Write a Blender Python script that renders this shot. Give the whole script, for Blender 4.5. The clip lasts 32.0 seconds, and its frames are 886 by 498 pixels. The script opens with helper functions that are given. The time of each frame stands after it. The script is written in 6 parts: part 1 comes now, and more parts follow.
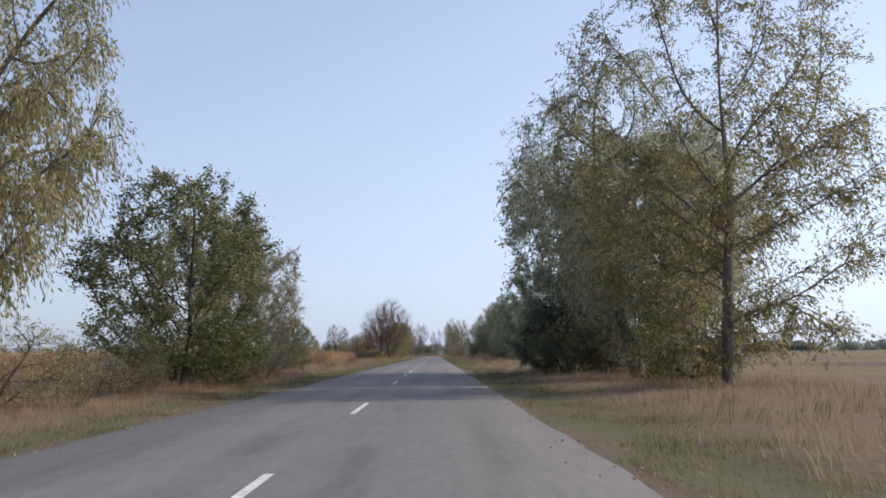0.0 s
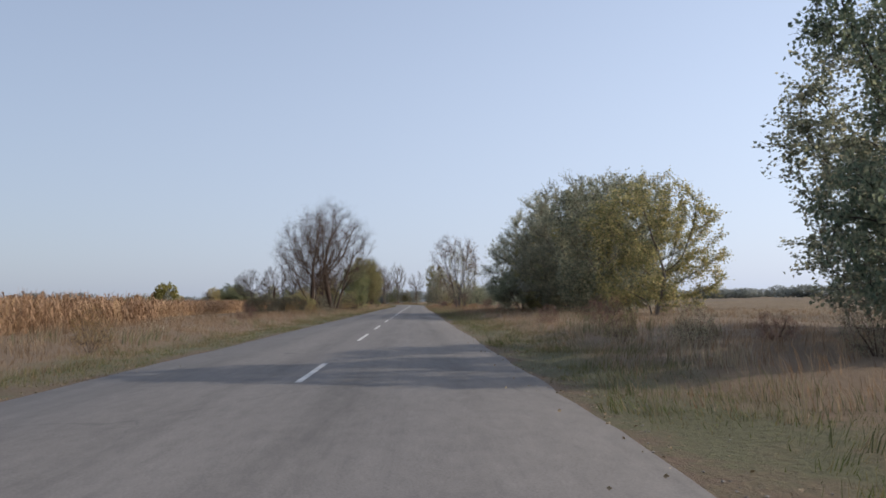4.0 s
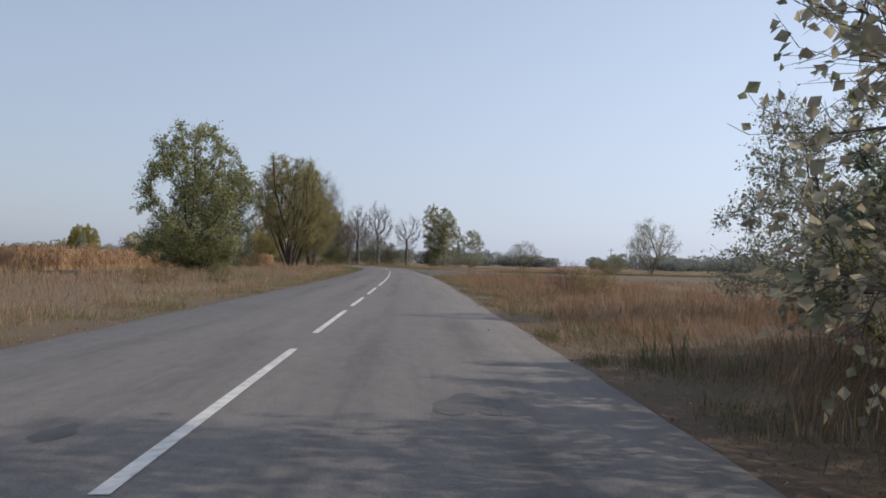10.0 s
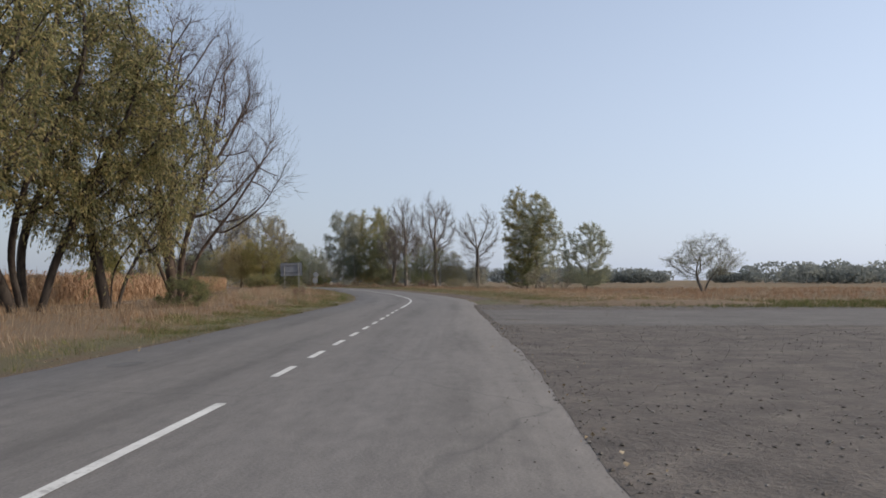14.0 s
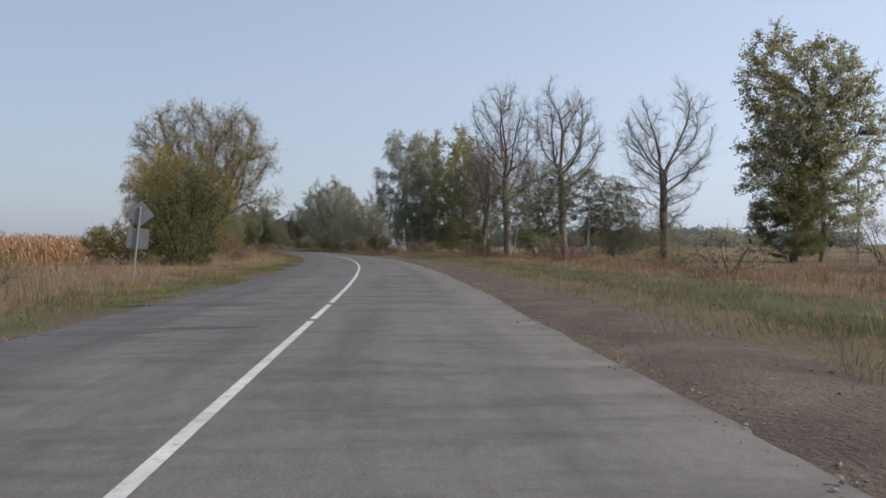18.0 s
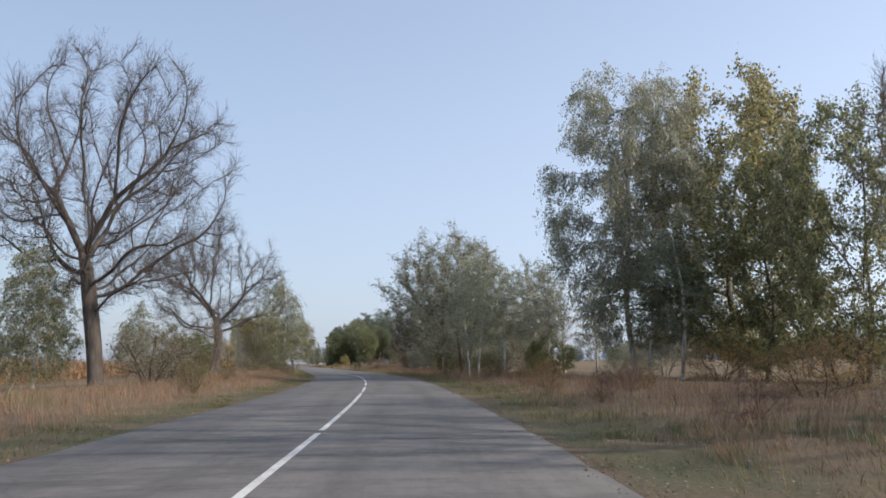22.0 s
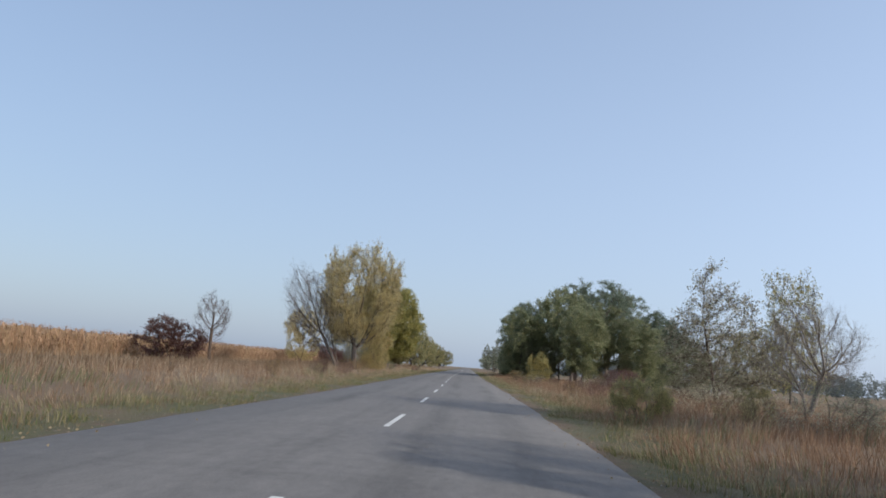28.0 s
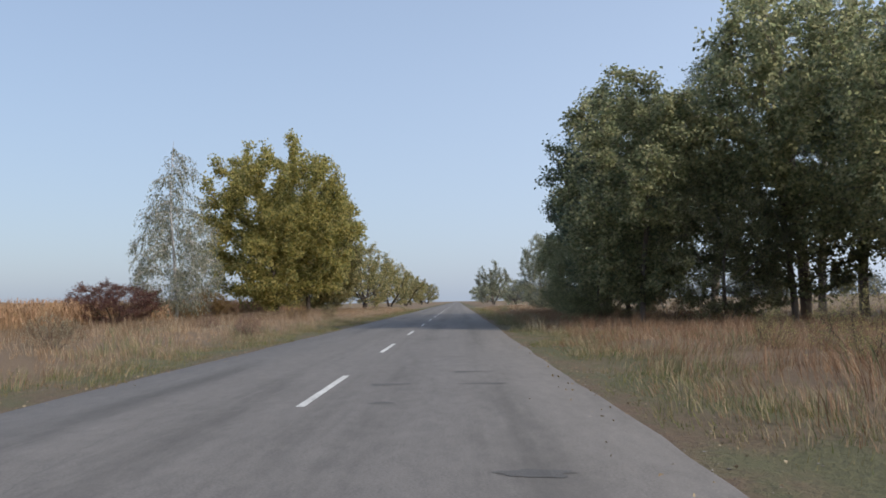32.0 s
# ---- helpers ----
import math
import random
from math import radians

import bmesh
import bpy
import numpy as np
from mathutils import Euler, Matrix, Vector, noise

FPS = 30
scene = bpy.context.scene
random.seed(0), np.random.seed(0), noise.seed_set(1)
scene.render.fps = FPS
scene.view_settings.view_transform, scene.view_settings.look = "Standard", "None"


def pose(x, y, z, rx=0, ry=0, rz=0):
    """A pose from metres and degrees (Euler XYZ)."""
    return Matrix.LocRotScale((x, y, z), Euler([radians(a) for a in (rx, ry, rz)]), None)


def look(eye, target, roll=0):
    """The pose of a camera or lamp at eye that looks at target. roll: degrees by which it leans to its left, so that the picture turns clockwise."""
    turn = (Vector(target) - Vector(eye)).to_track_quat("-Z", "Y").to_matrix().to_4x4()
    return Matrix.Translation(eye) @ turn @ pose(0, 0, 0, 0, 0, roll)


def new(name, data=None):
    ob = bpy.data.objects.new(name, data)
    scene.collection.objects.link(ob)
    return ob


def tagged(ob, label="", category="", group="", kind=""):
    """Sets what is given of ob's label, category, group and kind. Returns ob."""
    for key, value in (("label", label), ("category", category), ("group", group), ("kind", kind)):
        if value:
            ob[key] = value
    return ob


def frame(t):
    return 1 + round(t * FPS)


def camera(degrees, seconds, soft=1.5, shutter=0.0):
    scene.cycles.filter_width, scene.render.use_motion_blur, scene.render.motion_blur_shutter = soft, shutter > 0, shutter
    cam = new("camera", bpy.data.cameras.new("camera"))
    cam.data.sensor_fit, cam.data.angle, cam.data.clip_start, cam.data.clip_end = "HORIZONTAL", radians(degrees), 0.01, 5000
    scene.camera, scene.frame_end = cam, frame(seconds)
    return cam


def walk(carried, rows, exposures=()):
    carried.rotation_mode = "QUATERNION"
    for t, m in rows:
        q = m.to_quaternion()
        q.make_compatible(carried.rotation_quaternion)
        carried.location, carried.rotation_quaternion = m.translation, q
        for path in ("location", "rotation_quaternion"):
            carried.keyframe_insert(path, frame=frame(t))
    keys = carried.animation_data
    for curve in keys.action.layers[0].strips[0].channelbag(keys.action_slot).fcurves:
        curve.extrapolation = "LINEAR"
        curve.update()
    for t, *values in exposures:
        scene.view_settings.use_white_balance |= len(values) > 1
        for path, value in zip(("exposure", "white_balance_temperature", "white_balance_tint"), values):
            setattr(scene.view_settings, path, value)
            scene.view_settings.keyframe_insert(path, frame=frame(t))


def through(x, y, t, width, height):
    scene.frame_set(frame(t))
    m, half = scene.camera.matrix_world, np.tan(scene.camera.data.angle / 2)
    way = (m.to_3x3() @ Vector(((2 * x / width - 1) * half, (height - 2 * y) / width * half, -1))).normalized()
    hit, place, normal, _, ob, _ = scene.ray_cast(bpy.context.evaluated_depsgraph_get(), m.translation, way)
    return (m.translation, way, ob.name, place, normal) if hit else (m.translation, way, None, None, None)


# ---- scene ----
cam = camera(59.2, 32.0, soft=1.7)
PATH = [
    (0, pose(5.11, -0.00, 1.28, 97.65, 0.72, -1.34)),
    (0.5, pose(5.18, 12.49, 1.28, 97.85, 0.53, -2.65)),
    (1, pose(5.26, 24.98, 1.28, 96.08, -0.24, -3.50)),
    (1.5, pose(5.51, 37.48, 1.28, 94.99, 0.79, -3.75)),
    (2, pose(5.77, 49.97, 1.28, 93.89, 2.11, -4.16)),
    (2.5, pose(5.98, 62.48, 1.28, 93.42, 1.77, -4.48)),
    (4.5, pose(6.62, 112.60, 1.26, 93.89, 1.23, -2.08)),
    (5, pose(6.67, 125.05, 1.26, 93.84, 2.20, -2.07)),
    (5.5, pose(6.76, 137.49, 1.26, 94.71, 0.98, -1.93)),
    (6, pose(6.95, 149.90, 1.27, 95.25, -0.47, -1.85)),
    (6.5, pose(7.27, 162.28, 1.28, 95.40, -0.60, -1.52)),
    (7, pose(7.55, 174.58, 1.28, 93.83, -0.04, -2.61)),
    (7.5, pose(7.68, 186.74, 1.28, 92.20, 0.82, -3.80)),
    (8, pose(7.78, 198.81, 1.28, 92.06, 0.54, -4.21)),
    (8.5, pose(7.85, 210.80, 1.28, 91.45, 1.58, -4.18)),
    (9, pose(7.95, 222.70, 1.28, 90.96, 0.51, -3.71)),
    (9.5, pose(8.09, 234.50, 1.28, 91.41, -1.30, -3.22)),
    (10, pose(8.38, 246.20, 1.28, 91.02, -1.37, -3.62)),
    (10.5, pose(8.73, 257.80, 1.28, 90.31, -1.46, -5.03)),
    (11, pose(9.15, 269.30, 1.28, 90.05, -1.51, -6.12)),
    (11.5, pose(9.60, 280.70, 1.28, 91.47, -2.28, -4.75)),
    (12, pose(10.02, 291.98, 1.27, 92.14, -1.34, -2.87)),
    (12.5, pose(10.31, 303.13, 1.27, 92.09, -0.24, -1.96)),
    (13, pose(10.52, 314.15, 1.28, 92.15, 0.45, -0.59)),
    (13.5, pose(10.61, 325.03, 1.28, 92.49, 1.33, 0.78)),
    (14, pose(10.64, 335.85, 1.28, 92.37, 0.29, 1.91)),
    (14.5, pose(10.58, 346.62, 1.29, 91.83, 0.29, 1.96)),
    (16.5, pose(8.04, 388.76, 1.27, 91.44, 1.19, 5.60)),
    (17, pose(6.55, 398.96, 1.28, 91.06, 0.41, 7.08)),
    (17.5, pose(4.95, 409.13, 1.28, 89.92, 0.24, 8.38)),
    (18, pose(3.21, 419.29, 1.28, 89.69, 0.09, 8.92)),
    (18.5, pose(1.29, 429.44, 1.28, 91.95, 1.35, 9.28)),
    (19, pose(-0.83, 439.55, 1.27, 95.94, 0.82, 10.54)),
    (19.5, pose(-3.24, 449.63, 1.27, 96.65, 1.78, 11.79)),
    (20, pose(-5.90, 459.64, 1.27, 96.10, 2.81, 12.99)),
    (20.5, pose(-8.80, 469.60, 1.27, 96.69, 2.95, 14.24)),
    (21, pose(-11.89, 479.52, 1.27, 98.92, 0.60, 16.59)),
    (21.5, pose(-15.18, 489.39, 1.27, 98.75, 0.02, 18.14)),
    (22, pose(-18.67, 499.21, 1.27, 98.22, 0.76, 19.38)),
    (22.5, pose(-22.35, 509.00, 1.27, 97.65, 0.41, 20.47)),
    (23, pose(-26.23, 518.80, 1.27, 97.08, 0.86, 20.35)),
    (23.5, pose(-30.41, 528.53, 1.27, 96.93, 0.74, 20.24)),
    (24, pose(-34.86, 538.19, 1.28, 96.44, -0.16, 20.85)),
    (24.5, pose(-39.54, 547.83, 1.28, 96.27, -1.28, 22.55)),
    (25, pose(-44.42, 557.43, 1.28, 95.66, -1.07, 24.07)),
    (25.5, pose(-49.48, 566.98, 1.28, 95.74, -1.31, 26.11)),
    (27.5, pose(-72.38, 606.74, 1.28, 98.92, -3.79, 31.61)),
    (28, pose(-78.33, 617.01, 1.27, 98.50, -4.28, 32.83)),
    (28.5, pose(-84.37, 627.27, 1.27, 97.45, -4.65, 33.39)),
    (29, pose(-90.51, 637.50, 1.28, 95.35, -3.45, 32.50)),
    (29.5, pose(-96.63, 647.74, 1.28, 94.47, -2.32, 32.33)),
    (30, pose(-102.78, 657.95, 1.29, 95.51, -1.76, 32.64)),
    (30.5, pose(-108.91, 668.16, 1.29, 95.25, -1.34, 33.01)),
    (31, pose(-115.03, 678.33, 1.29, 94.60, -0.34, 33.39)),
    (31.5, pose(-121.14, 688.50, 1.29, 93.97, 0.53, 32.31)),
    (32, pose(-127.30, 698.64, 1.29, 93.85, 1.10, 32.08)),
]
# the picture's white balance drifts a little cooler near the end
walk(cam, PATH, exposures=[(0, 0.4, 6250, 10), (1, 0.46, 6350, 11), (2, 0.04, 6300, 10), (2.5, 0.05, 6350, 10), (5, 0.16, 6450, 9), (8, 0.18, 6500, 9), (9, 0.08, 6500, 9), (14, 0.06, 6550, 8), (18, 0.12, 6500, 8), (19, 0.16, 6500, 8), (20, 0.44, 6450, 8), (23.5, 0.46, 6350, 8), (25.2, 0.60, 6300, 8), (28, 0.27, 6050, 6), (32, 0.32, 6250, 7)])

# ---- world, sun ----
SUN_FROM = Vector((0.965, -0.06, 0.60)).normalized()
world = bpy.data.worlds.new("world")
scene.world = world
world.use_nodes = True
wn = world.node_tree
sky = wn.nodes.new("ShaderNodeTexSky")
sky.sky_type = "NISHITA"
sky.sun_disc = False
sky.sun_elevation = math.asin(SUN_FROM.z)
sky.sun_rotation = math.atan2(SUN_FROM.x, SUN_FROM.y)
sky.altitude, sky.air_density, sky.dust_density, sky.ozone_density = 100, 1.0, 2.0, 1.2
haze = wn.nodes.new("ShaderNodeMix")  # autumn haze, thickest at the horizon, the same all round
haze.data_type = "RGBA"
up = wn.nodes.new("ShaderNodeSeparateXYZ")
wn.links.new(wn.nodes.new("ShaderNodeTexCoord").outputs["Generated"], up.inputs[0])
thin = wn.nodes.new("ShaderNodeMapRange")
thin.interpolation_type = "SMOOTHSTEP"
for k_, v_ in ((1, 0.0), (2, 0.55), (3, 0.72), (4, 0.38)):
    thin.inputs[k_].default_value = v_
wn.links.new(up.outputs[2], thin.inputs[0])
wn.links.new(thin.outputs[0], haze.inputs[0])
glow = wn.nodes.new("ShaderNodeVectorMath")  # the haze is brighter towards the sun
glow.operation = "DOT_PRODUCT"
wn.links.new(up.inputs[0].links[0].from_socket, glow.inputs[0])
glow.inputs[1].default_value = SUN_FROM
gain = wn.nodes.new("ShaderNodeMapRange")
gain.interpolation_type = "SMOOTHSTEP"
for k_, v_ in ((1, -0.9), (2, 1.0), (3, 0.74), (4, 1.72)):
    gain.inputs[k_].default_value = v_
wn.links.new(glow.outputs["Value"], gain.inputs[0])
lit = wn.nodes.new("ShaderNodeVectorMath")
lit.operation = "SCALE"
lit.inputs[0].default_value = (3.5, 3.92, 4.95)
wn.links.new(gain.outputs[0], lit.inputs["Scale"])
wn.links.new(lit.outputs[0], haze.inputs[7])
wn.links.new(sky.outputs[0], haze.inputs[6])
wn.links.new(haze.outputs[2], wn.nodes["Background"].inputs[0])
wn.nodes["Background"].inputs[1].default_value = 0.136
sun_data = bpy.data.lights.new("sun", "SUN")
sun_data.energy, sun_data.angle, sun_data.color = 3.15, radians(0.8), (1.0, 0.89, 0.76)
sun = new("sun", sun_data)
sun.matrix_world = look(SUN_FROM * 100, (0, 0, 0))

rng = np.random.default_rng(7)

# ---- materials ----


def material(name, rough=0.8):
    m = bpy.data.materials.new(name)
    m.use_nodes = True
    nt = m.node_tree
    bsdf = nt.nodes["Principled BSDF"]
    bsdf.inputs["Roughness"].default_value = rough
    bsdf.inputs["Specular IOR Level"].default_value = 0.3
    return m, nt, bsdf


def node(nt, kind, **inputs):
    n = nt.nodes.new(kind)
    for k, v in inputs.items():
        n.inputs[k.replace("_", " ")].default_value = v
    return n


def ramp(nt, source, *stops):
    r = nt.nodes.new("ShaderNodeValToRGB")
    e = r.color_ramp.elements
    while len(e) < len(stops):
        e.new(0.5)
    for el, (p, c) in zip(e, stops):
        el.position, el.color = p, (*c, 1)
    nt.links.new(source, r.inputs[0])
    return r.outputs[0]


def mixc(nt, fac, a, b, mode="MIX"):
    m = nt.nodes.new("ShaderNodeMix")
    m.data_type, m.blend_type = "RGBA", mode
    for sock, v in ((m.inputs[0], fac), (m.inputs[6], a), (m.inputs[7], b)):
        if isinstance(v, (int, float)):
            sock.default_value = v
        elif isinstance(v, tuple):
            sock.default_value = (*v, 1)
        else:
            nt.links.new(v, sock)
    return m.outputs[2]


def noise_of(nt, coord, scale, detail=4.0, rough=0.6):
    n = node(nt, "ShaderNodeTexNoise", Scale=scale, Detail=detail, Roughness=rough)
    nt.links.new(coord, n.inputs["Vector"])
    return n.outputs[0]


def bump(nt, bsdf, height, strength, dist):
    b = node(nt, "ShaderNodeBump", Strength=strength, Distance=dist)
    nt.links.new(height, b.inputs["Height"])
    nt.links.new(b.outputs[0], bsdf.inputs["Normal"])


def stretch(nt, coord, sx, sy, sz):
    mp = nt.nodes.new("ShaderNodeMapping")
    mp.inputs["Scale"].default_value = (sx, sy, sz)
    nt.links.new(coord, mp.inputs[0])
    return mp.outputs[0]


def map_range(nt, source, a, b):
    mr = nt.nodes.new("ShaderNodeMapRange")
    nt.links.new(source, mr.inputs[0])
    mr.inputs[1].default_value, mr.inputs[2].default_value = a, b
    return mr.outputs[0]


def asphalt_material(name, low, high, tracks=True):
    m, nt, bsdf = material(name, 0.85)
    tc = nt.nodes.new("ShaderNodeTexCoord")
    uv = tc.outputs["UV"]
    big = noise_of(nt, stretch(nt, uv, 0.035, 0.5, 1), 1.0, 5, 0.65)
    col = ramp(nt, big, (0.3, low), (0.7, high))
    blot = noise_of(nt, uv, 0.55, 6, 0.7)
    col = mixc(nt, ramp(nt, blot, (0.45, (0, 0, 0)), (0.75, (0.5, 0.5, 0.5))), col, tuple(c * 0.72 for c in low))
    fine = noise_of(nt, uv, 40, 3, 0.7)
    col = mixc(nt, 0.35, col, ramp(nt, fine, (0.3, tuple(c * 0.5 for c in low)), (0.7, tuple(c * 1.35 for c in high))))
    sep = nt.nodes.new("ShaderNodeSeparateXYZ")
    nt.links.new(uv, sep.inputs[0])
    worn = ramp(nt, map_range(nt, sep.outputs[0], 380, 660), (0.0, (0, 0, 0)), (0.2, (0.8, 0.8, 0.8)), (0.8, (0.8, 0.8, 0.8)), (1.0, (0, 0, 0)))
    streak = noise_of(nt, stretch(nt, uv, 1.3, 0.33, 1), 1.0, 7, 0.72)
    dark = mixc(nt, 1.0, worn, ramp(nt, streak, (0.47, (0, 0, 0)), (0.62, (0.9, 0.9, 0.9))), "MULTIPLY")
    col = mixc(nt, dark, col, tuple(c * 0.55 for c in low))
    wheel = noise_of(nt, stretch(nt, uv, 0.05, 1.4, 1), 1.0, 5, 0.7)
    col = mixc(nt, ramp(nt, wheel, (0.52, (0, 0, 0)), (0.7, (0.45, 0.45, 0.45))), col, tuple(c * 0.7 for c in low))
    if tracks:  # tar bleeding through where the wheels run
        lane = nt.nodes.new("ShaderNodeMath")
        lane.operation = "COSINE"
        turn = nt.nodes.new("ShaderNodeMath")
        turn.operation = "MULTIPLY_ADD"
        nt.links.new(sep.outputs[1], turn.inputs[0])
        turn.inputs[1].default_value, turn.inputs[2].default_value = 3.7, -3.4
        nt.links.new(turn.outputs[0], lane.inputs[0])
        run = map_range(nt, lane.outputs[0], -0.2, 1.0)
        bleed = ramp(nt, noise_of(nt, stretch(nt, uv, 0.11, 0.9, 1), 1.0, 6, 0.68), (0.42, (0, 0, 0)), (0.66, (0.80, 0.80, 0.80)))
        col = mixc(nt, mixc(nt, 1.0, bleed, run, "MULTIPLY"), col, tuple(c * 0.68 for c in low))
        speck = noise_of(nt, stretch(nt, uv, 2.2, 5.0, 1), 1.0, 5, 0.75)
        col = mixc(nt, 0.30, col, mixc(nt, 1.0, col, ramp(nt, speck, (0.32, (0.45, 0.45, 0.46)), (0.68, (1.35, 1.33, 1.30))), "MULTIPLY"))
    vor = nt.nodes.new("ShaderNodeTexVoronoi")
    vor.feature = "DISTANCE_TO_EDGE"
    vor.inputs["Scale"].default_value = 0.16
    warp = mixc(nt, 0.35, stretch(nt, uv, 1, 1.5, 1), node_colour(nt, uv, 1.1))
    nt.links.new(warp, vor.inputs["Vector"])
    crack = ramp(nt, vor.outputs["Distance"], (0.0, (0.34, 0.34, 0.34)), (0.0020, (0, 0, 0)))
    some = ramp(nt, noise_of(nt, uv, 0.05, 3, 0.6), (0.46, (0, 0, 0)), (0.58, (1, 1, 1)))
    crack = mixc(nt, 1.0, crack, some, "MULTIPLY")
    col = mixc(nt, crack, col, (0.045, 0.045, 0.045))
    nt.links.new(col, bsdf.inputs["Base Color"])
    bump(nt, bsdf, fine, 0.35, 0.01)
    return m


def node_colour(nt, coord, scale):
    n = node(nt, "ShaderNodeTexNoise", Scale=scale, Detail=3.0)
    nt.links.new(coord, n.inputs["Vector"])
    return n.outputs[1]


def soil_material(name, stops, scale=0.8, bumpy=0.06):
    m, nt, bsdf = material(name, 0.95)
    tc = nt.nodes.new("ShaderNodeTexCoord")
    co = tc.outputs["Object"]
    a = noise_of(nt, co, scale, 7, 0.68)
    col = ramp(nt, a, *stops)
    b = noise_of(nt, co, 14, 4, 0.7)
    col = mixc(nt, 0.5, col, mixc(nt, 1.0, col, ramp(nt, b, (0.3, (0.45, 0.45, 0.45)), (0.7, (1, 1, 1))), "MULTIPLY"))
    nt.links.new(col, bsdf.inputs["Base Color"])
    bump(nt, bsdf, b, 0.7, bumpy)
    return m


def verge_material(name, tan, green, dirt):
    """Bare earth along the asphalt, then a patchy green strip, then dry grass."""
    m, nt, bsdf = material(name, 0.95)
    tc = nt.nodes.new("ShaderNodeTexCoord")
    uv = tc.outputs["UV"]
    sep = nt.nodes.new("ShaderNodeSeparateXYZ")
    nt.links.new(uv, sep.inputs[0])
    wob = noise_of(nt, uv, 0.35, 5, 0.65)
    off = nt.nodes.new("ShaderNodeMath")
    off.operation = "MULTIPLY_ADD"
    nt.links.new(wob, off.inputs[0])
    off.inputs[1].default_value = 4.0
    ab = nt.nodes.new("ShaderNodeMath")
    ab.operation = "ABSOLUTE"
    nt.links.new(sep.outputs[1], ab.inputs[0])
    nt.links.new(ab.outputs[0], off.inputs[2])
    wob2 = noise_of(nt, uv, 2.2, 6, 0.7)
    off2 = nt.nodes.new("ShaderNodeMath")
    off2.operation = "MULTIPLY_ADD"
    nt.links.new(wob2, off2.inputs[0])
    off2.inputs[1].default_value = 2.4
    nt.links.new(off.outputs[0], off2.inputs[2])
    off = nt.nodes.new("ShaderNodeMath")
    off.operation = "SUBTRACT"
    nt.links.new(off2.outputs[0], off.inputs[0])
    off.inputs[1].default_value = 1.2
    rng_ = nt.nodes.new("ShaderNodeMapRange")
    nt.links.new(off.outputs[0], rng_.inputs[0])
    rng_.inputs[1].default_value, rng_.inputs[2].default_value = 4.7, 11.5
    grain = noise_of(nt, uv, 9, 5, 0.7)
    lush = ramp(nt, rng_.outputs[0], (0.0, dirt), (0.14, dirt), (0.26, green), (0.42, green), (0.62, tan), (1.0, tan))
    straw = tuple(0.6 * a + 0.4 * b for a, b in zip(tan, dirt))
    parched = ramp(nt, rng_.outputs[0], (0.0, dirt), (0.2, dirt), (0.34, straw), (0.62, tan), (1.0, tan))
    # the green is patchy, and dries out before the junction
    spots = noise_of(nt, stretch(nt, uv, 0.5, 1.0, 1), 0.55, 6, 0.7)
    dry = ramp(nt, map_range(nt, sep.outputs[0], 150, 380), (0.0, (0.0, 0.0, 0.0)), (0.25, (0.85, 0.85, 0.85)), (0.7, (0.85, 0.85, 0.85)), (0.95, (0.0, 0.0, 0.0)))
    dry = mixc(nt, 1.0, dry, ramp(nt, spots, (0.47, (0, 0, 0)), (0.62, (0.75, 0.75, 0.75))), "LIGHTEN")
    zone = mixc(nt, dry, lush, parched)
    col = mixc(nt, 0.6, zone, mixc(nt, 1.0, zone, ramp(nt, grain, (0.25, (0.35, 0.35, 0.33)), (0.75, (1.25, 1.2, 1.1))), "MULTIPLY"))
    nt.links.new(col, bsdf.inputs["Base Color"])
    bump(nt, bsdf, grain, 0.8, 0.08)
    return m


def foliage_material(name, *cols, through=0.74, rough=0.5):
    """Leaves: a shade of its own for every leaf, a slight shift for every plant, light shining through."""
    m, nt, bsdf = material(name, rough)
    geo = nt.nodes.new("ShaderNodeNewGeometry")
    n = len(cols)
    col = ramp(nt, geo.outputs["Random Per Island"], *[((i + 0.5) / n, c) for i, c in enumerate(cols)])
    info = nt.nodes.new("ShaderNodeObjectInfo")
    hsv = nt.nodes.new("ShaderNodeHueSaturation")
    mr = nt.nodes.new("ShaderNodeMapRange")
    nt.links.new(info.outputs["Random"], mr.inputs[0])
    mr.inputs[3].default_value, mr.inputs[4].default_value = 0.8, 1.2
    nt.links.new(mr.outputs[0], hsv.inputs["Value"])
    nt.links.new(col, hsv.inputs["Color"])
    nt.links.new(hsv.outputs[0], bsdf.inputs["Base Color"])
    tr = nt.nodes.new("ShaderNodeBsdfTranslucent")
    nt.links.new(hsv.outputs[0], tr.inputs[0])
    mx = nt.nodes.new("ShaderNodeMixShader")
    mx.inputs[0].default_value = through
    nt.links.new(bsdf.outputs[0], mx.inputs[1])
    nt.links.new(tr.outputs[0], mx.inputs[2])
    nt.links.new(mx.outputs[0], nt.nodes["Material Output"].inputs[0])
    return m


def bark_material(name, dark, light, scale=6.0):
    m, nt, bsdf = material(name, 0.9)
    tc = nt.nodes.new("ShaderNodeTexCoord")
    a = noise_of(nt, stretch(nt, tc.outputs["Object"], 1, 1, 0.25), scale, 6, 0.7)
    nt.links.new(ramp(nt, a, (0.35, dark), (0.65, light)), bsdf.inputs["Base Color"])
    bump(nt, bsdf, a, 0.6, 0.05)
    return m


def plain_material(name, c1, c2, rough=0.5, metal=0.0, scale=3.0):
    m, nt, bsdf = material(name, rough)
    tc = nt.nodes.new("ShaderNodeTexCoord")
    a = noise_of(nt, tc.outputs["Object"], scale, 6, 0.7)
    nt.links.new(ramp(nt, a, (0.3, c1), (0.7, c2)), bsdf.inputs["Base Color"])
    bsdf.inputs["Metallic"].default_value = metal
    return m


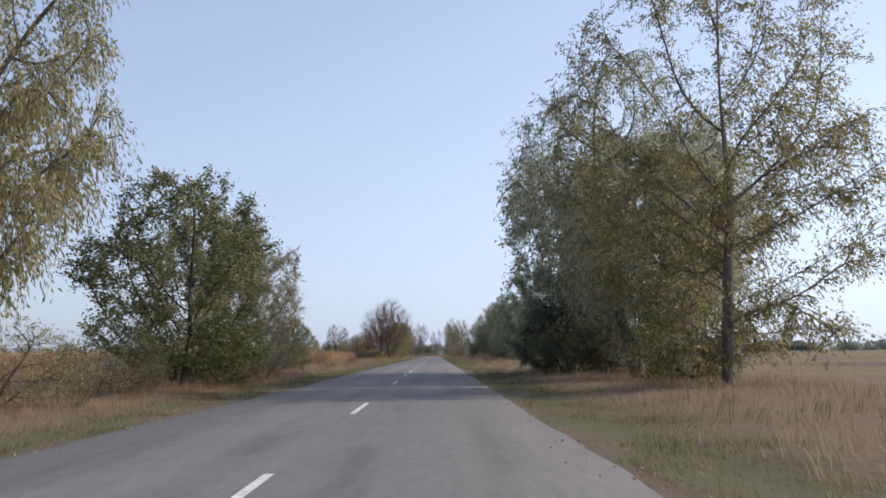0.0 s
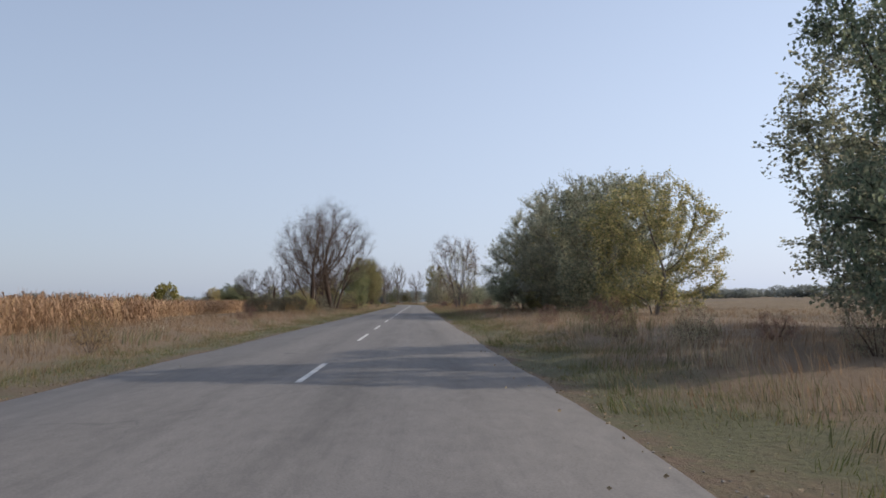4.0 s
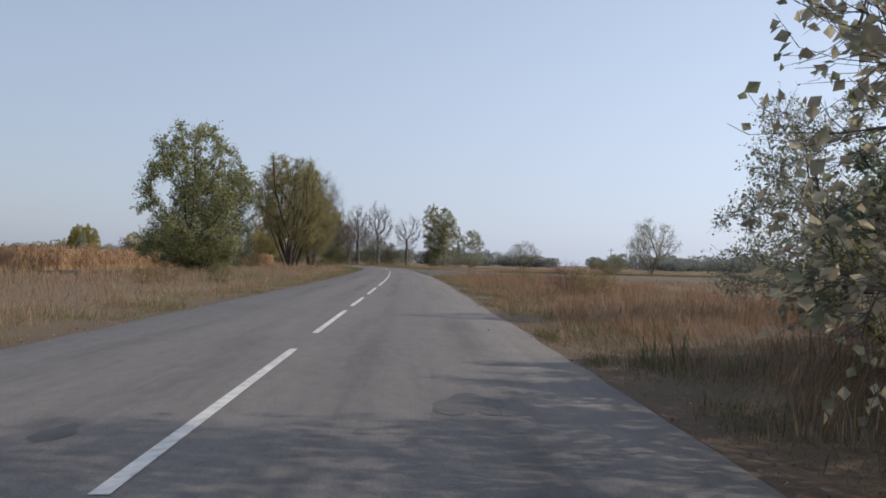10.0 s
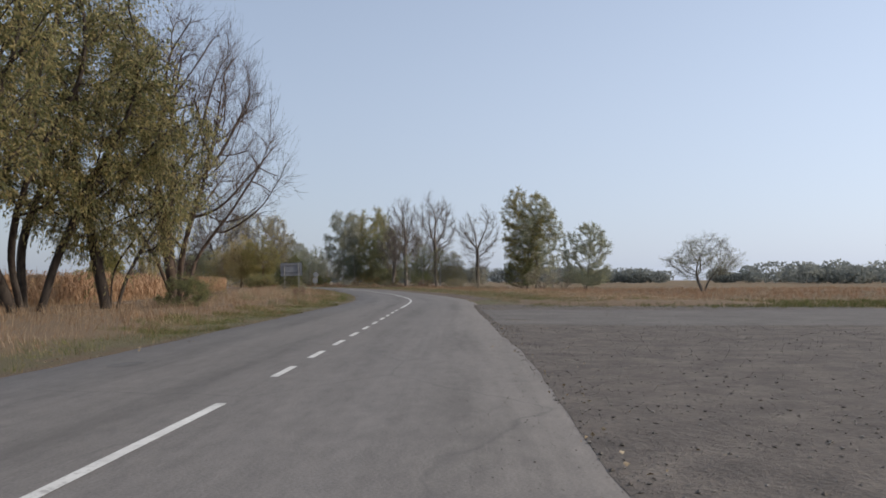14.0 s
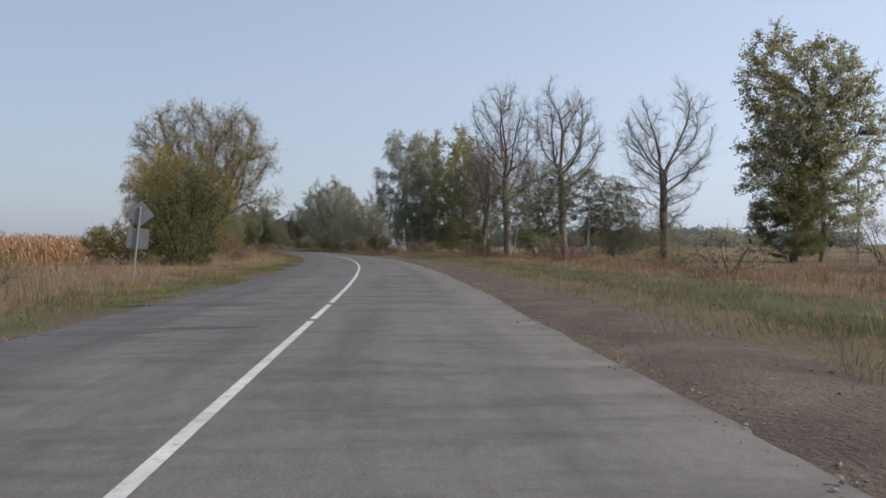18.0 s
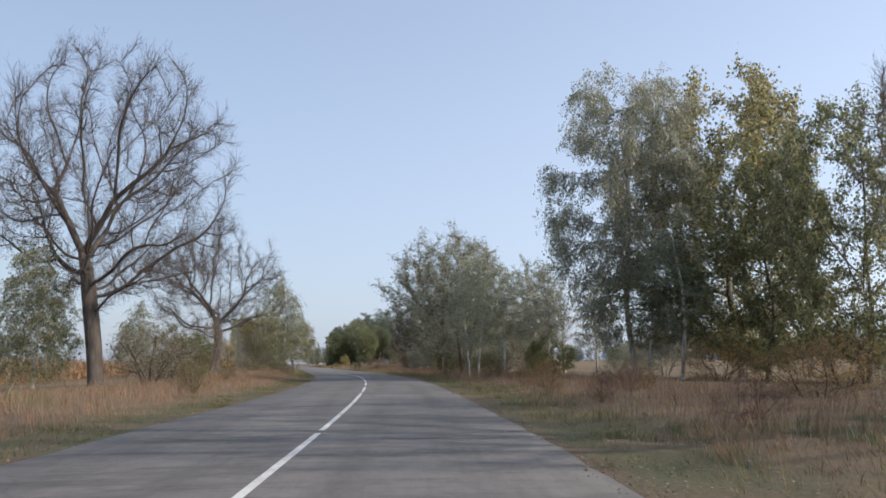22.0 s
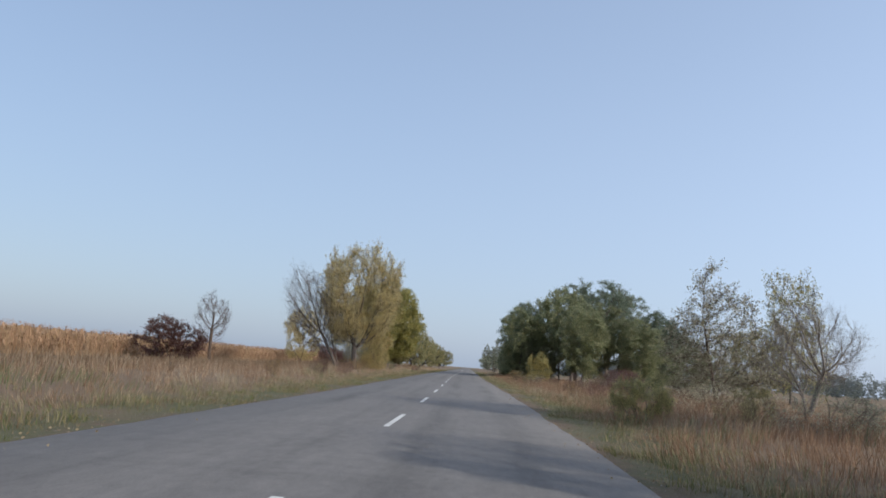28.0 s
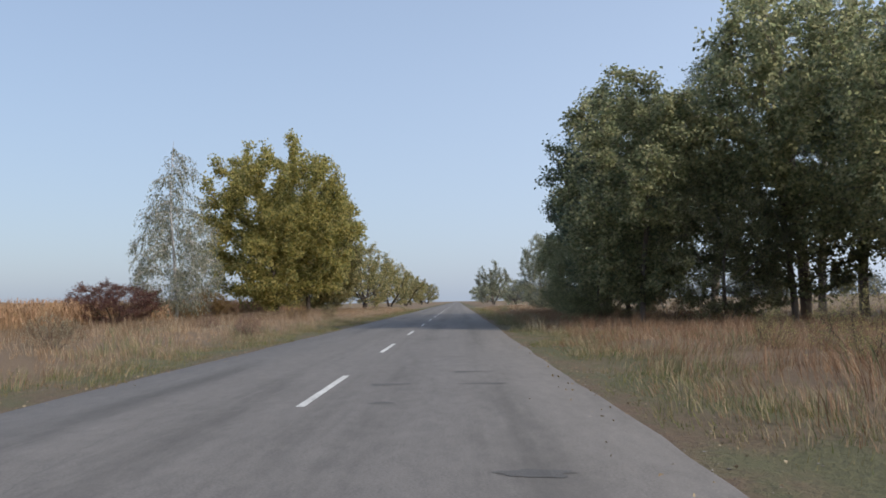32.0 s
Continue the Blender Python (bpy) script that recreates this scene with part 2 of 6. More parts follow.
ASPHALT = asphalt_material("asphalt", (0.128, 0.118, 0.110), (0.184, 0.170, 0.159))
ASPHALT_PATCH = asphalt_material("asphalt_patch", (0.084, 0.080, 0.078), (0.122, 0.116, 0.111), tracks=False)


def worn_paint(name):
    """White road paint, rubbed thin and chipped down to the asphalt."""
    m, nt, bsdf = material(name, 0.75)
    co = nt.nodes.new("ShaderNodeTexCoord").outputs["Object"]
    col = ramp(nt, noise_of(nt, co, 1.1, 6, 0.7), (0.3, (0.40, 0.39, 0.37)), (0.7, (0.66, 0.65, 0.62)))
    chips = ramp(nt, noise_of(nt, co, 9.0, 6, 0.75), (0.36, (1, 1, 1)), (0.48, (0, 0, 0)))
    rubbed = ramp(nt, noise_of(nt, co, 0.35, 3, 0.6), (0.40, (0.25, 0.25, 0.25)), (0.66, (0.95, 0.95, 0.95)))
    col = mixc(nt, mixc(nt, 1.0, chips, rubbed, "MULTIPLY"), col, (0.17, 0.16, 0.15))
    nt.links.new(col, bsdf.inputs["Base Color"])
    return m


PAINT = worn_paint("road_paint")
GRAVEL = soil_material("gravel", ((0.3, (0.075, 0.065, 0.058)), (0.55, (0.135, 0.115, 0.10)), (0.75, (0.19, 0.165, 0.14))), 1.2, 0.05)
GREEN_GROUND = soil_material("green_turf", ((0.3, (0.10, 0.085, 0.05)), (0.5, (0.098, 0.096, 0.047)), (0.72, (0.125, 0.127, 0.060))), 0.35, 0.06)
SIDE_ROAD = soil_material("dusty_side_road", ((0.3, (0.105, 0.095, 0.088)), (0.55, (0.145, 0.132, 0.122)), (0.75, (0.18, 0.165, 0.15))), 0.5, 0.02)
DIRT = soil_material("dirt", ((0.3, (0.08, 0.060, 0.048)), (0.55, (0.145, 0.108, 0.083)), (0.75, (0.20, 0.155, 0.12))), 0.7, 0.08)
FIELD = soil_material("field_ground", ((0.3, (0.10, 0.072, 0.042)), (0.5, (0.19, 0.135, 0.078)), (0.72, (0.26, 0.19, 0.11))), 0.05, 0.15)
VERGE = verge_material("verge", (0.180, 0.129, 0.086), (0.108, 0.104, 0.056), (0.140, 0.098, 0.068))
DRY_GRASS = foliage_material("dry_grass", (0.18, 0.114, 0.068), (0.275, 0.180, 0.108), (0.345, 0.243, 0.157), (0.40, 0.308, 0.21), through=0.45, rough=0.8)
RED_GRASS = foliage_material("rusty_weeds", (0.19, 0.112, 0.066), (0.27, 0.162, 0.098), (0.34, 0.218, 0.138), through=0.35, rough=0.8)
GREEN_GRASS = foliage_material("green_grass", (0.07, 0.085, 0.025), (0.11, 0.13, 0.04), (0.17, 0.165, 0.06), (0.21, 0.17, 0.08), through=0.3, rough=0.7)
CORN = foliage_material("dry_corn", (0.28, 0.165, 0.092), (0.375, 0.232, 0.136), (0.455, 0.296, 0.182), (0.32, 0.197, 0.116), through=0.25, rough=0.8)
CORN_TOP = soil_material("corn_canopy", ((0.3, (0.21, 0.128, 0.066)), (0.55, (0.36, 0.235, 0.13)), (0.75, (0.45, 0.30, 0.17))), 0.9, 0.25)
LEAF_GREEN = foliage_material("green_leaves", (0.112, 0.138, 0.070), (0.175, 0.200, 0.096), (0.262, 0.270, 0.128), (0.385, 0.345, 0.168))
LEAF_DARK = foliage_material("dark_green_leaves", (0.115, 0.150, 0.105), (0.16, 0.200, 0.135), (0.21, 0.245, 0.165), (0.29, 0.305, 0.205))
LEAF_OLIVE = foliage_material("olive_leaves", (0.176, 0.190, 0.090), (0.269, 0.259, 0.118), (0.399, 0.356, 0.170), (0.503, 0.411, 0.196))
LEAF_GREY = foliage_material("silvery_willow_leaves", (0.183, 0.210, 0.147), (0.272, 0.294, 0.205), (0.390, 0.402, 0.291), (0.496, 0.462, 0.311))
LEAF_YELLOW = foliage_material("yellow_leaves", (0.252, 0.212, 0.088), (0.437, 0.345, 0.136), (0.550, 0.455, 0.180), (0.239, 0.239, 0.104))
LEAF_ORANGE = foliage_material("golden_leaves", (0.26, 0.16, 0.07), (0.36, 0.23, 0.10), (0.43, 0.30, 0.14), (0.30, 0.23, 0.10))
LEAF_TAN = foliage_material("pale_grey_leaves", (0.286, 0.254, 0.180), (0.415, 0.372, 0.264), (0.571, 0.505, 0.363), (0.237, 0.248, 0.149))
LEAF_RED = foliage_material("maroon_leaves", (0.150, 0.080, 0.072), (0.215, 0.118, 0.100), (0.285, 0.170, 0.135))
LEAF_RUST = foliage_material("rusty_brown_leaves", (0.21, 0.135, 0.095), (0.30, 0.20, 0.14), (0.37, 0.25, 0.17), (0.25, 0.19, 0.12))
LEAF_STAND = foliage_material("stand_leaves", (0.155, 0.180, 0.100), (0.225, 0.245, 0.130), (0.315, 0.320, 0.175), (0.390, 0.370, 0.210))
LEAF_LIME = foliage_material("yellow_green_leaves", (0.20, 0.205, 0.075), (0.31, 0.295, 0.105), (0.43, 0.385, 0.140), (0.50, 0.42, 0.165))
LEAF_DUSK = foliage_material("dusky_brown_green_leaves", (0.115, 0.112, 0.075), (0.165, 0.155, 0.105), (0.22, 0.195, 0.135), (0.15, 0.125, 0.09))
LEAF_SILVER = foliage_material("pale_aspen_leaves", (0.235, 0.255, 0.185), (0.335, 0.350, 0.260), (0.450, 0.450, 0.345), (0.560, 0.525, 0.390))
LEAF_GOLD = foliage_material("thin_golden_leaves", (0.42, 0.33, 0.14), (0.54, 0.43, 0.20), (0.60, 0.50, 0.28), (0.40, 0.36, 0.17))
FALLEN = foliage_material("fallen_leaves", (0.24, 0.18, 0.11), (0.32, 0.26, 0.17), (0.20, 0.14, 0.08), through=0.1)
BARK_GREY = bark_material("grey_bark", (0.085, 0.070, 0.060), (0.20, 0.168, 0.142))
BARK_BROWN = bark_material("brown_bark", (0.050, 0.034, 0.026), (0.125, 0.088, 0.066))
BARK_OAK = bark_material("dark_grey_bark", (0.050, 0.042, 0.038), (0.130, 0.108, 0.094))
BARK_PALE = bark_material("pale_dead_bark", (0.10, 0.085, 0.072), (0.26, 0.22, 0.185))
BARK_DARK = bark_material("dark_bark", (0.025, 0.020, 0.017), (0.075, 0.058, 0.048))
BARK_BIRCH = bark_material("birch_bark", (0.16, 0.145, 0.13), (0.62, 0.59, 0.55), 5.0)
BARK_YELLOW = bark_material("yellowish_bark", (0.085, 0.062, 0.036), (0.21, 0.155, 0.085))
GREY_SHEET = plain_material("weathered_grey_sheet_metal", (0.17, 0.175, 0.185), (0.235, 0.24, 0.25), 0.55, 0.4)
SIGN_FRAME = plain_material("dark_steel_frame", (0.09, 0.088, 0.088), (0.145, 0.14, 0.138), 0.6, 0.5)
POST_STEEL = plain_material("galvanised_post", (0.22, 0.21, 0.20), (0.38, 0.37, 0.35), 0.5, 0.5)
CONCRETE = plain_material("concrete_pole", (0.22, 0.21, 0.20), (0.33, 0.32, 0.30), 0.9)
CERAMIC = plain_material("insulator", (0.45, 0.42, 0.38), (0.6, 0.58, 0.54), 0.3)

# ---- the road's line ----
CENTRE = [(1.15, -160.0), (2.49, -60.0), (3.29, 0.0), (3.62, 25.0), (3.96, 50.0), (4.8, 112.7), (5.3, 149.9), (5.9, 186.8), (6.3, 222.7), (7.0, 257.9), (7.5, 280.8), (7.9, 303.2), (8.0, 320.7), (8.0, 335.8), (8.0, 346.5), (7.5, 367.6), (6.7, 388.6), (3.8, 408.9), (-0.4, 429.1), (-5.0, 449.2), (-10.3, 469.2), (-16.6, 488.9), (-24.1, 508.3), (-32.2, 527.7), (-41.0, 547.1), (-50.7, 566.3), (-73.8, 605.9), (-91.9, 636.7), (-110.4, 667.2), (-129.0, 697.6), (-159.9, 749.1), (-257.7, 911.9), (-592.5, 1469.1), (-1056.1, 2240.5)]


def centre_line(step=2.0):
    c = np.array(CENTRE)
    d = np.concatenate([[0], np.cumsum(np.linalg.norm(np.diff(c, axis=0), axis=1))])
    d -= d[2]
    m = np.zeros_like(c)
    m[1:-1] = (c[2:] - c[:-2]) / (d[2:] - d[:-2])[:, None]
    m[0], m[-1] = m[1], m[-2]
    s = np.arange(d[0], d[-1], step)
    i = np.clip(np.searchsorted(d, s, side="right") - 1, 0, len(c) - 2)
    h = (d[i + 1] - d[i])[:, None]
    t = ((s - d[i]) / h[:, 0])[:, None]
    p = ((2 * t**3 - 3 * t**2 + 1) * c[i] + (t**3 - 2 * t**2 + t) * h * m[i]
         + (3 * t**2 - 2 * t**3) * c[i + 1] + (t**3 - t**2) * h * m[i + 1])
    return s, p


LINE_S, LINE_P = centre_line()
LINE_D = np.gradient(LINE_P, LINE_S, axis=0)
for _ in range(6):
    LINE_D[1:-1] = (LINE_D[2:] + 2 * LINE_D[1:-1] + LINE_D[:-2]) / 4
LINE_D /= np.linalg.norm(LINE_D, axis=1)[:, None]


def at(s, lat):
    """World x, y of the place lat metres right of the centre line, s metres along it."""
    s = np.asarray(s, float)
    lat = np.asarray(lat, float)
    x = np.interp(s, LINE_S, LINE_P[:, 0])
    y = np.interp(s, LINE_S, LINE_P[:, 1])
    dx = np.interp(s, LINE_S, LINE_D[:, 0])
    dy = np.interp(s, LINE_S, LINE_D[:, 1])
    return x + dy * lat, y - dx * lat


def heading(s):
    return math.degrees(math.atan2(np.interp(s, LINE_S, LINE_D[:, 1]), np.interp(s, LINE_S, LINE_D[:, 0])))


# ---- mesh helpers ----


def mesh_of(name, verts, faces, mat, uv=None, smooth=False):
    """A mesh from arrays: verts (n, 3), faces (m, 3) or (m, 4)."""
    me = bpy.data.meshes.new(name)
    verts = np.asarray(verts, np.float32)
    faces = np.asarray(faces, np.int32)
    k = faces.shape[1]
    me.vertices.add(len(verts))
    me.vertices.foreach_set("co", verts.ravel())
    me.loops.add(faces.size)
    me.loops.foreach_set("vertex_index", faces.ravel())
    me.polygons.add(len(faces))
    me.polygons.foreach_set("loop_start", np.arange(0, faces.size, k, dtype=np.int32))
    me.polygons.foreach_set("use_smooth", np.full(len(faces), smooth))
    if uv is not None:
        layer = me.uv_layers.new(name="UVMap")
        layer.data.foreach_set("uv", np.asarray(uv, np.float32)[faces.ravel()].ravel())
    me.update(calc_edges=True)
    me.materials.append(mat)
    return me


def part(name, mesh, parent, label="", m=None):
    ob = new(name, mesh)
    ob.parent = parent
    if m is not None:
        ob.matrix_basis = m
    if label:
        tagged(ob, label)
    return ob


def bm_mesh(name, build, mat):
    bm = bmesh.new()
    build(bm)
    me = bpy.data.meshes.new(name)
    bm.to_mesh(me)
    bm.free()
    me.materials.append(mat)
    return me


def grid_faces(nu, nv):
    i = np.arange((nu - 1) * (nv - 1))
    a = (i // (nv - 1)) * nv + i % (nv - 1)
    return np.stack([a, a + nv, a + nv + 1, a + 1], 1)


def strip(name, s, lats, z, mat, ragged=0.0, rough=0.0, smooth=True, frayed=0):
    """A ribbon along the road. lats: its long edges from left to right, z their heights (over s and lat, or fixed)."""
    s = np.asarray(s, float)
    lats = np.asarray(lats, float)
    S, L = np.meshgrid(s, lats, indexing="ij")
    L = L.copy()
    if frayed:  # both long edges crumble a little
        for cols in ((0, 1), (-1, -2)):
            w = rng.normal(0, 0.022, len(s)) + 0.05 * np.sin(s * 0.31 + cols[0]) * np.sin(s * 0.113)
            for c in cols[:frayed]:
                L[:, c] += w
    if ragged:
        wob = np.interp(s, np.arange(s[0], s[-1] + 3, 2.2), np.clip(rng.normal(0, ragged, len(np.arange(s[0], s[-1] + 3, 2.2))), -1.2 * ragged, 2 * ragged))
        L[:, -1] += wob
    Z = z(S, L) if callable(z) else np.broadcast_to(np.asarray(z, float), S.shape).copy()
    if frayed == 2:
        Z[:, 0] -= 0.09
        Z[:, -1] -= 0.09
    if rough:
        n = rng.normal(0, rough, Z.shape)
        n[:, 0] = 0
        n[:, -1] = 0
        Z = Z + n
    X, Y = at(S, L)
    v = np.stack([X, Y, Z], -1).reshape(-1, 3)
    f = grid_faces(len(s), len(lats))[:, ::-1]
    return mesh_of(name, v, f, mat, np.stack([S, L], -1).reshape(-1, 2), smooth)


# ---- ground, road, verges ----
HALF = 3.85


def build_ground():
    a = np.array([-6000, -3000, -1500, -700, -350, -150, 0, 150, 350, 700, 1500, 3000, 6000.0])
    X, Y = np.meshgrid(a - 50, a + 350, indexing="ij")
    v = np.stack([X, Y, np.full_like(X, -0.14)], -1).reshape(-1, 3)
    tagged(new("ground", mesh_of("ground", v, grid_faces(13, 13), FIELD)), "flat field of dry brown autumn grass and stubble", "ground", kind="structure")


def build_road():
    s = np.concatenate([np.arange(-150, 860, 1.0), np.arange(860, 1900, 20.0)])
    lats = np.array([-HALF - 0.16, -HALF, -1.8, 0, 1.8, HALF, HALF + 0.16])
    crown = lambda S, L: 0.0 - 0.012 * np.abs(L) / HALF * 2 
    road = new("road", strip("road", s, lats, crown, ASPHALT, frayed=2))
    tagged(road, "worn grey asphalt country road, cracked and patched", "road", kind="structure")
    return road


build_ground()
road = build_road()


def paint_dash(s0, s1, parent, width=0.115):
    n = max(2, int((s1 - s0) / 1.5) + 1)
    s = np.linspace(s0, s1, n)
    me = strip("line_dash", s, [-width / 2, width / 2], 0.006, PAINT)
    part("line_dash", me, parent)


def centre_marks(parent):
    for a in (-55, -43, -31, -19, -7, 5, 17.4, 34.2, 46.3, 56, 65.3, 77.2, 88.4, 100.5, 112.8):
        paint_dash(a, a + 3.8, parent)
    for a in (126.2, 137.0, 149.4, 160.3, 173.4):
        paint_dash(a, a + 5.4, parent)
    for a, b in ((183.7, 188.4), (196.5, 201.5), (203.8, 207.3), (209.2, 216.3), (219.6, 226.4), (229.6, 235.6), (237.5, 243.0), (244.6, 248.3), (250.5, 257.5), (260.0, 266.4), (268.4, 273.7), (276.7, 284.2)):
        paint_dash(a, b, parent)
    for a, b in ((287.5, 302), (302.4, 326.8), (329.8, 344.1)):
        paint_dash(a, b, parent)
    s = 346.4
    while s < 371:
        paint_dash(s, s + 1.3, parent)
        s += 2.6
    for a, b in ((373, 389), (389.6, 402), (402.6, 412.9), (413.3, 421), (421.4, 432.6), (433.0, 436.2), (436.8, 456), (456.6, 477.3), (477.9, 492), (492.5, 507), (507.5, 516.8), (517.4, 535.5), (537.2, 543.8), (546.6, 552.6), (554.8, 561), (563.4, 570), (572.2, 579.3), (581.2, 590.9), (593.0, 601.5), (608.2, 612.2), (617.6, 621.8)):
        paint_dash(a, b, parent)
    for a in (626.6, 637.2, 649.8, 660.8, 671.4, 683.2, 695.2, 706.0, 717.2, 728.0, 739.2, 749.6, 760.2):
        paint_dash(a, a + 4.1, parent)
    for k in range(1, 46):
        paint_dash(760.2 + 11.2 * k, 764.3 + 11.2 * k, parent)


centre_marks(road)


def tar_patch(s, lat, ds, dl, parent):
    """A thin, uneven patch of darker asphalt."""
    n = 44
    a = np.linspace(0, 2 * np.pi, n, endpoint=False)
    r = 1 + rng.normal(0, 0.07, n) + sum(rng.uniform(-0.3, 0.3) / k ** 0.6 * np.cos(k * a + rng.uniform(0, 6.3)) for k in (2, 3, 4, 5, 7, 11))
    r = np.maximum(r, 0.35)
    S, L = s + ds * r * np.cos(a), lat + dl * r * np.sin(a)
    S, L = np.append(S, s), np.append(L, lat)
    X, Y = at(S, L)
    v = np.stack([X, Y, 0.004 - 0.012 * np.abs(L) / HALF * 2], 1)
    i = np.arange(n)
    f = np.stack([np.full(n, n), i, (i + 1) % n], 1)
    me = mesh_of("tar_patch", v, f[:, ::-1], ASPHALT_PATCH, np.stack([S, L], 1))
    part("tar_patch", me, parent)


tar_patch(233.1, 2.9, 0.7, 0.2, road)
tar_patch(229.3, 3.0, 0.3, 0.22, road)
tar_patch(249.6, 2.6, 0.8, 0.30, road)
tar_patch(253.4, 2.2, 0.5, 0.35, road)
tar_patch(242.7, 2.4, 0.5, 0.5, road)
tar_patch(328.1, -0.15, 0.55, 0.3, road)
tar_patch(451.3, 1.8, 0.6, 0.9, road)
for _ in range(36):
    s_, l_ = rng.uniform(428, 592), rng.uniform(-3.2, 3.4)
    tar_patch(s_, l_, rng.uniform(0.10, 0.35), rng.uniform(0.5, 1.9), road)
for _ in range(26):
    tar_patch(rng.uniform(690, 800), rng.choice([0.9, 2.5]) + rng.normal(0, 0.3), rng.uniform(0.05, 0.13), rng.uniform(0.12, 0.42), road)
for _ in range(14):
    tar_patch(rng.uniform(90, 400), rng.uniform(-3, 3), rng.uniform(0.15, 0.45), rng.uniform(0.08, 0.25), road)


def verge_height(S, L):
    d = np.abs(L) - HALF
    z = np.interp(d, [0, 0.9, 2.2, 4, 8, 14, 24], [-0.05, -0.08, -0.06, 0.10, 0.16, 0.08, -0.4])
    return z + np.where((d > 0.4) & (d < 20), 0.06 * np.sin(S * 0.9 + L * 1.3) * np.sin(S * 0.37 - L * 0.8), 0)


V_LATS = np.array([HALF - 0.08, HALF + 0.4, HALF + 0.9, HALF + 1.6, HALF + 2.2, HALF + 3.2, HALF + 4.5, HALF + 6, HALF + 8, HALF + 11, HALF + 14, HALF + 19, HALF + 24])


def build_verges():
    for name, side, a, b in (("verge_left", -1, -150, 1900), ("verge_right_near", 1, -150, 333), ("verge_right_far", 1, 376, 1900)):
        s = np.concatenate([np.arange(a, min(b, 860) + 0.1, 2.0), np.arange(880, b, 20.0) if b > 860 else []])
        lats = V_LATS if side > 0 else -V_LATS[::-1]
        ends = (lambda S, Lq: verge_height(S, Lq) * (1 - np.clip((S - 326) / 6, 0, 1)) - 0.14 * np.clip((S - 326) / 6, 0, 1)) if b == 333 else (lambda S, Lq: verge_height(S, Lq) - 0.3 * np.clip((379 - S) / 3, 0, 1)) if a == 376 else verge_height
        ob = new(name, strip(name, s, lats, ends, VERGE, rough=0.012))
        tagged(ob, "grassy roadside bank with a strip of bare earth", "verge", kind="structure")


build_verges()


def build_junction():
    s = np.arange(326.0, 379.1, 0.8)
    ap = new("gravel_apron", strip("gravel_apron", s, [HALF - 0.25, HALF + 0.1, HALF + 0.6, 6, 8, 11, 15, 20, 27, 36], lambda S, L: np.where(L < HALF + 0.7, -0.0195, -0.02 - 0.006 * (L - HALF)) - 0.16 * np.clip((327.6 - S) / 1.2, 0, 1), GRAVEL, rough=0.004, frayed=1))
    tagged(ap, "loose grey-brown gravel apron where a side road joins", "gravel", kind="structure")
    s = np.array([357.5, 359.5, 361, 363, 365, 367, 369, 371, 373.0])
    lats = np.array([HALF - 0.06, 6, 9, 14, 20, 30, 50, 90, 160, 400])
    flare = lambda S, L: np.maximum(-0.012 - 0.006 * (L - HALF), -0.10) - np.where((S < 358) | (S > 372.5), 0.03, 0)
    sr = new("side_road", strip("side_road", s, lats, flare, SIDE_ROAD))
    tagged(sr, "narrow dusty grey side road leading off between fields", "road", kind="structure")
    s = np.arange(389, 512, 1.6)
    ds = new("dirt_shoulder", strip("dirt_shoulder", s, [HALF - 0.25, HALF + 0.1, HALF + 0.4, 4.7, 5.1, 5.6, 6.4], lambda S, L: np.interp(L, [HALF - 0.5, HALF + 0.1, HALF + 0.4, 4.7, 5.6, 7.0], [-0.07, -0.06, -0.02, -0.012, 0.02, -0.12]) - 0.2 * np.clip((392 - S) / 2.6, 0, 1) - 0.2 * np.clip((S - 508) / 2.4, 0, 1), DIRT, ragged=0.45, rough=0.03, frayed=1))
    tagged(ds, "muddy rutted shoulder of brown earth beside the asphalt", "dirt", kind="structure")


build_junction()
s_ = np.arange(394, 520, 1.2)
tagged(new("grass_strip", strip("grass_strip", s_, [7.3, 8.2, 9.4, 10.6, 12.2], lambda S, L: verge_height(S, L) + np.interp(L, [7.3, 8.0, 11, 12.5], [-0.03, 0.025, 0.025, -0.04]) - 0.15 * np.clip((397 - S) / 2.4, 0, 1) - 0.15 * np.clip((S - 517) / 2.0, 0, 1), GREEN_GROUND, ragged=0.6)), "strip of short green grass beyond the muddy shoulder", "grass", kind="structure")

# ---- trees ----


def unit(v):
    return v / (np.linalg.norm(v, axis=-1, keepdims=True) + 1e-9)


def sprout(g, start, way, length, radius, seg, wobble, lift, tip=0.35):
    """Grows B limbs of seg steps at once; returns points, radii and directions along them."""
    B = len(start)
    pts, dirs = [start], [way]
    p, d = start, way
    up = np.array([0, 0, 1.0])
    for k in range(seg):
        d = unit(d + g.normal(0, wobble, (B, 3)) + up * lift / seg)
        p = p + d * (length / seg)[:, None]
        pts.append(p)
        dirs.append(d)
    rad = radius[:, None] * np.linspace(1, tip, seg + 1)[None]
    return np.stack(pts, 1), rad, np.stack(dirs, 1)


def side_axes(D):
    ref = np.where(np.abs(D[..., 2:3]) > 0.9, np.array([1.0, 0, 0]), np.array([0, 0, 1.0]))
    e1 = unit(np.cross(D, ref))
    return e1, np.cross(D, e1)


